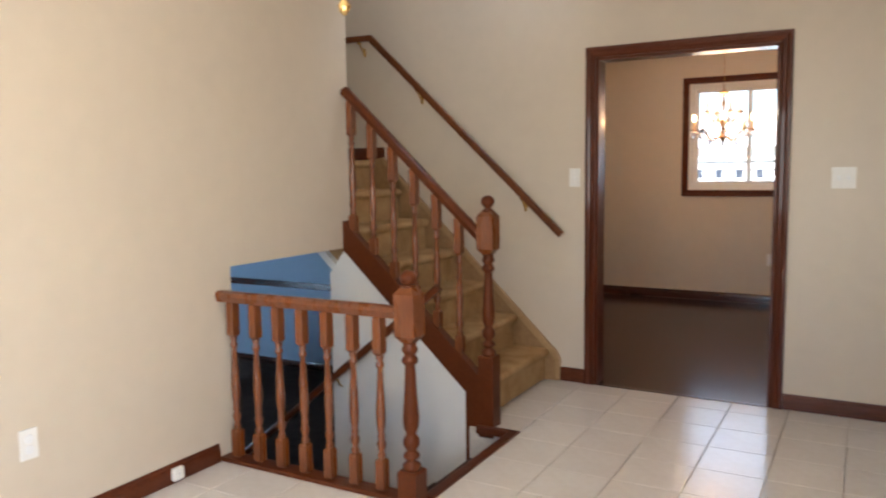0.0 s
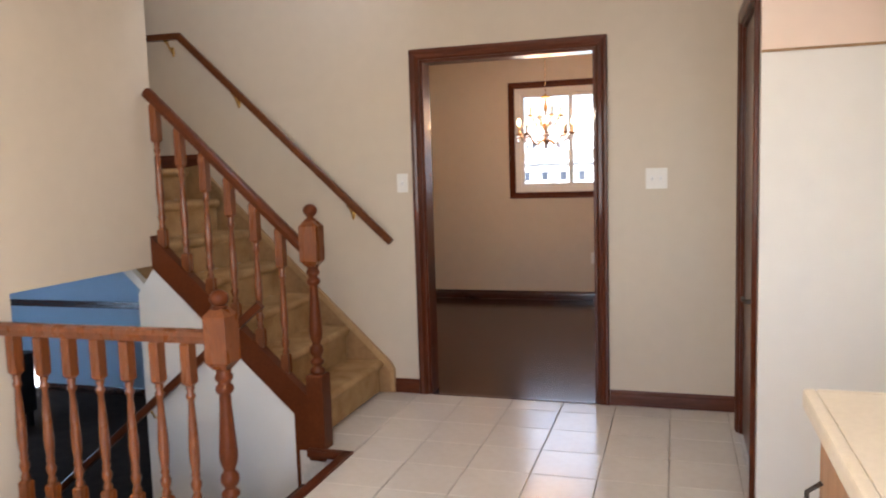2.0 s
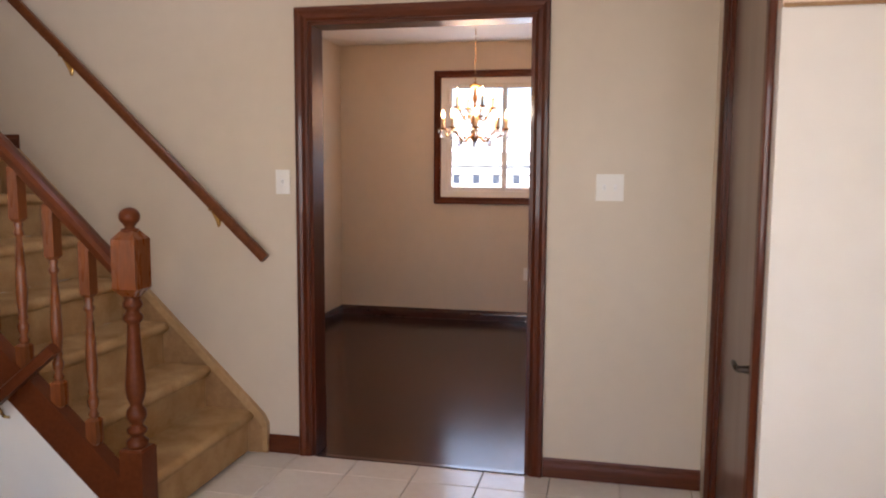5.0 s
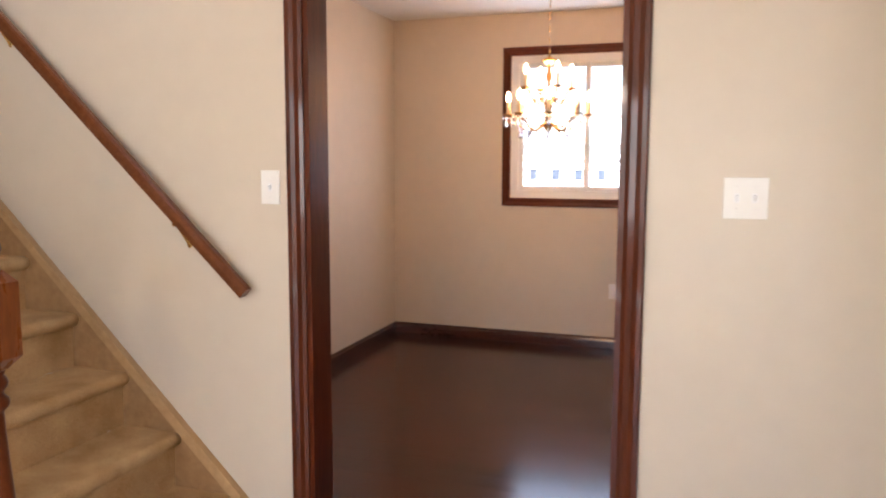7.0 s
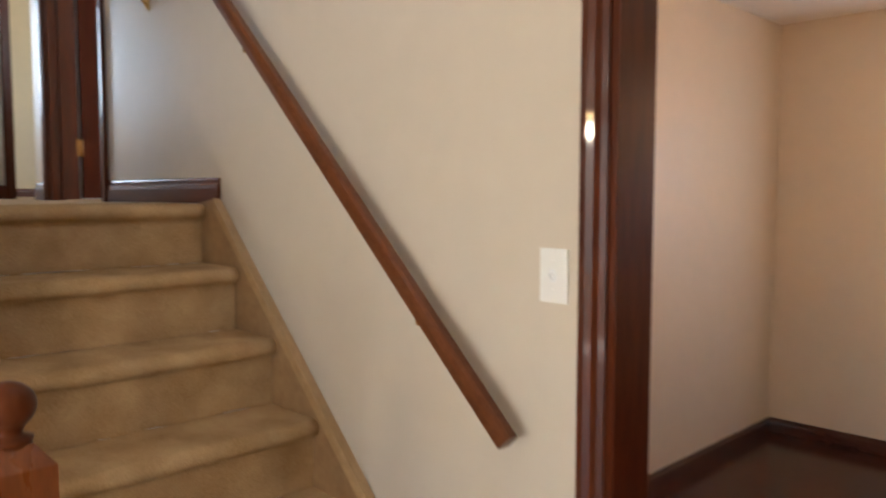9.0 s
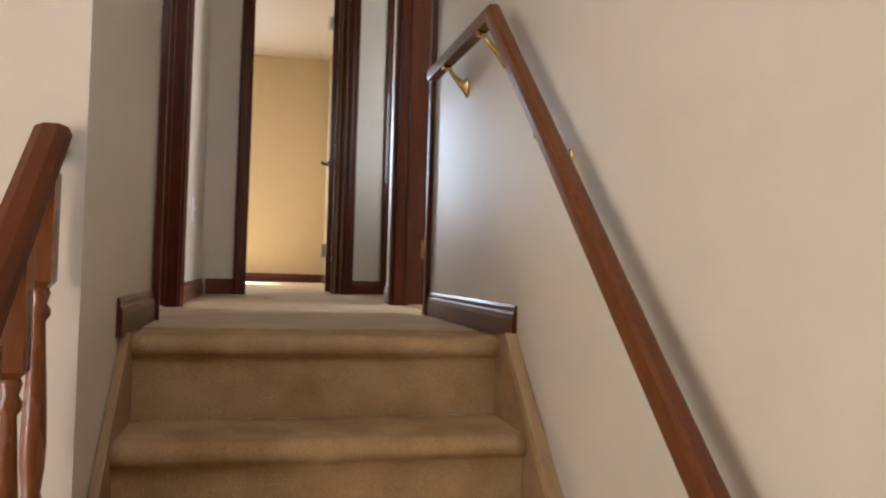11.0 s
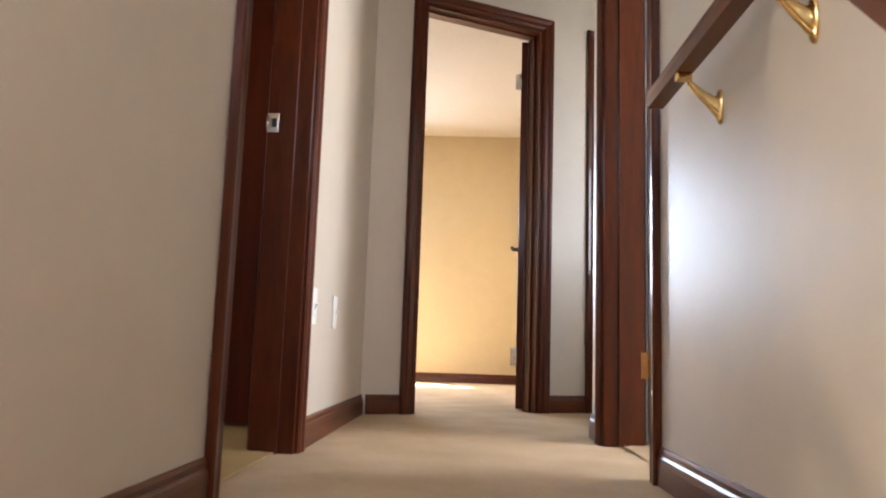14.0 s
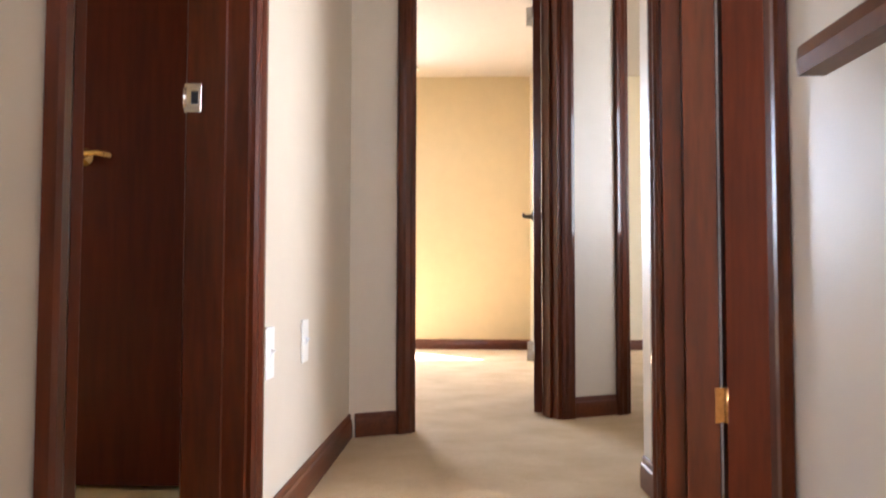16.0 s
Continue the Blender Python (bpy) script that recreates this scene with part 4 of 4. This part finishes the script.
# bedroom smoke detector near the far wall
alarm = thing("smoke_detector", "small round white smoke detector on the bedroom ceiling", "smoke detector", (-7.75, -0.98, UCEIL))
part("body", turned(bmesh.new(), [(0.065, -0.001), (0.065, -0.02), (0.05, -0.032), (0.01, -0.035)], steps=20), PLASTIC, alarm)

# ---------------------------------------------------------------- kitchen
counter = thing("counter_unit", "honey oak base cabinet at the end of the counter", "cabinet", (2.15, -3.3, 0.0))
CX, CY = 1.80, -2.72
ob = part("body", solid(CX + 0.02, 2.51, -4.2, CY - 0.02, 0.09, 0.878), CABINET, counter)
ob.location = -counter.location
ob = part("toe_kick", solid(CX + 0.08, 2.51, -4.18, CY - 0.03, 0.001, 0.09), BLACK, counter)
ob.location = -counter.location
for y in (CY - 0.05, CY - 0.50, CY - 0.95):
    d = part("door", solid(CX + 0.002, CX + 0.019, y - 0.42, y, 0.12, 0.86, bevel=0.004), CABINET, counter)
    d.location = -counter.location
    part("handle", tube([(CX - 0.002, y - 0.05, 0.66), (CX - 0.028, y - 0.05, 0.68), (CX - 0.028, y - 0.05, 0.74), (CX - 0.002, y - 0.05, 0.76)], 0.005), DARK_METAL, d)
worktop = thing("countertop", "cream laminate countertop with a rounded edge", "countertop", (2.15, -3.3, 0.88))
ob = part("slab", solid(CX, 2.515, -4.22, CY - 0.02, 0.879, 0.9175, bevel=0.003), COUNTER, worktop)
ob.location = -worktop.location
ob = part("front_edge", solid(CX - 0.025, CX, -4.22, CY, 0.876, 0.918, bevel=0.008), COUNTER, worktop)
ob.location = -worktop.location
ob = part("end_edge", solid(CX, 2.515, CY - 0.02, CY, 0.876, 0.918, bevel=0.006), COUNTER, worktop)
ob.location = -worktop.location

upper = thing("wall_cabinet", "honey oak wall cabinet with panelled doors and bronze pulls", "cabinet", (2.38, -1.9, 1.80))
UX = 2.27
for nm, dims, mat in (("body", (UX + 0.02, 2.515, -2.62, BOX_Y - 0.012, 1.80, CEIL - 0.002), CABINET), ("underside", (UX + 0.03, 2.51, -2.60, BOX_Y - 0.02, 1.794, 1.799), PAINT_WHITE)):
    ob = part(nm, solid(*dims), mat, upper)
    ob.location = -upper.location
for y in (-1.235, -1.69, -2.145):
    bm = solid(UX + 0.004, UX + 0.019, y - 0.44, y, 1.81, CEIL - 0.02)
    d = part("door", bm, CABINET, upper)
    d.location = -upper.location
    for a, b, c, e in ((y - 0.44, y, 1.81, 1.86), (y - 0.44, y, CEIL - 0.07, CEIL - 0.02), (y - 0.44, y - 0.39, 1.86, CEIL - 0.07), (y - 0.05, y, 1.86, CEIL - 0.07)):
        part("stile", solid(UX - 0.012, UX + 0.0035, a, b, c, e, bevel=0.003), CABINET, d)
    part("pull", tube([(UX - 0.014, y - 0.405, 1.95), (UX - 0.035, y - 0.405, 1.965), (UX - 0.040, y - 0.405, 2.0), (UX - 0.035, y - 0.405, 2.035), (UX - 0.014, y - 0.405, 2.05)], 0.006), DARK_METAL, d, "dark bronze pull")

# ---------------------------------------------------------------- lower room
stove = thing("wood_stove", "black iron stove standing on the dark carpet", "stove", (-5.55, 1.90, BZ))
part("body", solid(-0.28, 0.28, -0.25, 0.25, 0.16, 0.80, bevel=0.03), BLACK, stove)
part("top", solid(-0.31, 0.31, -0.28, 0.28, 0.80, 0.83, bevel=0.008), BLACK, stove)
part("door", solid(-0.18, 0.18, -0.275, -0.255, 0.30, 0.66, bevel=0.008), BLACK, stove)
for sx in (-1, 1):
    for sy in (-1, 1):
        part("leg", square_block(bmesh.new(), 0.025, 0.0, 0.17, 0.005, sx * 0.22, sy * 0.19), BLACK, stove)
# Glowing framed pane added for a small bright spot of unknown source.
bright_spot = thing("glowing_spot", "glowing pane added for a bright spot low on the blue wall", "window", kind="structure")
bm = bmesh.new()
for d in ((-6.78, -6.38, 3.285, 3.315, -1.285, -1.26), (-6.78, -6.38, 3.285, 3.315, -1.03, -1.00), (-6.78, -6.75, 3.285, 3.315, -1.26, -1.03), (-6.41, -6.38, 3.285, 3.315, -1.26, -1.03)):
    cuboid(bm, *d)
part("window_frame", bm, VINYL, bright_spot)
part("pane", solid(-6.75, -6.41, 3.300, 3.312, -1.26, -1.03), glow("bright_spot_glow", (1.0, 0.97, 0.92), 1.2), bright_spot)

# ---------------------------------------------------------------- floors laid in pieces, last
base = bmesh.new()
for d in ((-1.12, -0.03, -6.40, -1.97, -0.20, -0.012), (-0.03, 2.62, -6.40, 0.0, -0.20, -0.012), (-0.30, -0.03, -1.03, 0.0, -0.20, -0.012)):
    cuboid(base, *d)
floor = lone("floor", base, GROUT, "white ceramic tile floor with tan grout lines", "floor", "structure")
T, GAP = 0.3015, 0.0036
XO, YO = 0.893, -0.188
shared = {}
rest = bmesh.new()
for i in range(-7, 7):
    for j in range(-21, 2):
        x0, x1 = XO + i * T + GAP / 2, XO + (i + 1) * T - GAP / 2
        y0, y1 = YO + j * T + GAP / 2, YO + (j + 1) * T - GAP / 2
        x0, x1, y0, y1 = max(x0, X_LEFT), min(x1, 2.5), max(y0, -6.39), min(y1, -0.002)
        if y1 > -1.03:
            x0 = max(x0, -0.24)
        if x0 < -0.002 and y0 < -1.03 and y1 > -1.96:
            if x1 > 0.05:
                x0 = -0.002
            elif y1 > -1.03:
                y0 = -1.03
            elif y0 < -1.96:
                y1 = -1.96
            else:
                continue
        if x1 > BOX_X and y1 > BOX_Y:
            x1 = min(x1, BOX_X - 0.001)
        if x1 - x0 < 0.02 or y1 - y0 < 0.02:
            continue
        if j >= -8:
            key = (round(x1 - x0, 3), round(y1 - y0, 3))
            if key not in shared:
                w, h = key
                bm = bmesh.new()
                rings = [[bm.verts.new((sx * (w / 2 - c), sy * (h / 2 - c), z)) for sx, sy in ((-1, -1), (1, -1), (1, 1), (-1, 1))] for c, z in ((0, -0.012), (0, -0.002), (0.0025, 0.0))]
                for a, b in zip(rings, rings[1:]):
                    for q in range(4):
                        bm.faces.new((a[q], a[(q + 1) % 4], b[(q + 1) % 4], b[q]))
                bm.faces.new(rings[-1])
                shared[key] = mesh_of("tile", bm, TILE)
            ob = new("tile", shared[key])
            ob.parent = floor
            ob.location = ((x0 + x1) / 2, (y0 + y1) / 2, 0.0)
            ob.rotation_euler = (random.uniform(-1, 1) * 0.0012, random.uniform(-1, 1) * 0.0012, 0)
        else:
            cuboid(rest, x0, x1, y0, y1, -0.012, 0.0)
tagged(part("tile_field", rest, TILE, floor), kind="stuff")

wood = lone("floor_dining", solid(-1.04, 3.40, 0.0, 3.46, -0.20, -0.010), LAMINATE_GAP, "dark brown laminate plank floor", "floor", "structure")
PW = 0.125
planks = {}
row = 0
y = 0.020
while y < 3.455:
    x = -1.04 + 0.01
    first = True
    while x < 3.39:
        length = random.uniform(0.35, 1.2) if first else 1.2
        first = False
        x1 = min(x + length, 3.395)
        a, b = (x, x1)
        if y < 0.125:
            a, b = max(a, DOOR_L + 0.02), min(b, DOOR_R - 0.02)
        w, h = round(b - a - 0.0003, 4), round(min(y + PW, 3.455) - y - 0.0003, 4)
        if w > 0.03 and h > 0.01:
            if (w, h) not in planks:
                bm = bmesh.new()
                rings = [[bm.verts.new((sx * (w / 2 - c), sy * (h / 2 - c), z)) for sx, sy in ((-1, -1), (1, -1), (1, 1), (-1, 1))] for c, z in ((0, -0.010), (0, -0.0003), (0.0003, 0.0))]
                for r0, r1 in zip(rings, rings[1:]):
                    for q in range(4):
                        bm.faces.new((r0[q], r0[(q + 1) % 4], r1[(q + 1) % 4], r1[q]))
                bm.faces.new(rings[-1])
                planks[(w, h)] = mesh_of("plank", bm, LAMINATE)
            ob = new("plank", planks[(w, h)])
            ob.parent = wood
            ob.location = ((a + b) / 2, y + h / 2, 0.0)
        x += length
    y += PW
lone("threshold", solid(DOOR_L + 0.018, DOOR_R - 0.018, -0.012, 0.020, -0.01, 0.006, bevel=0.003), TRIM_DARK, "dark threshold strip between tile and laminate", "trim", "structure")
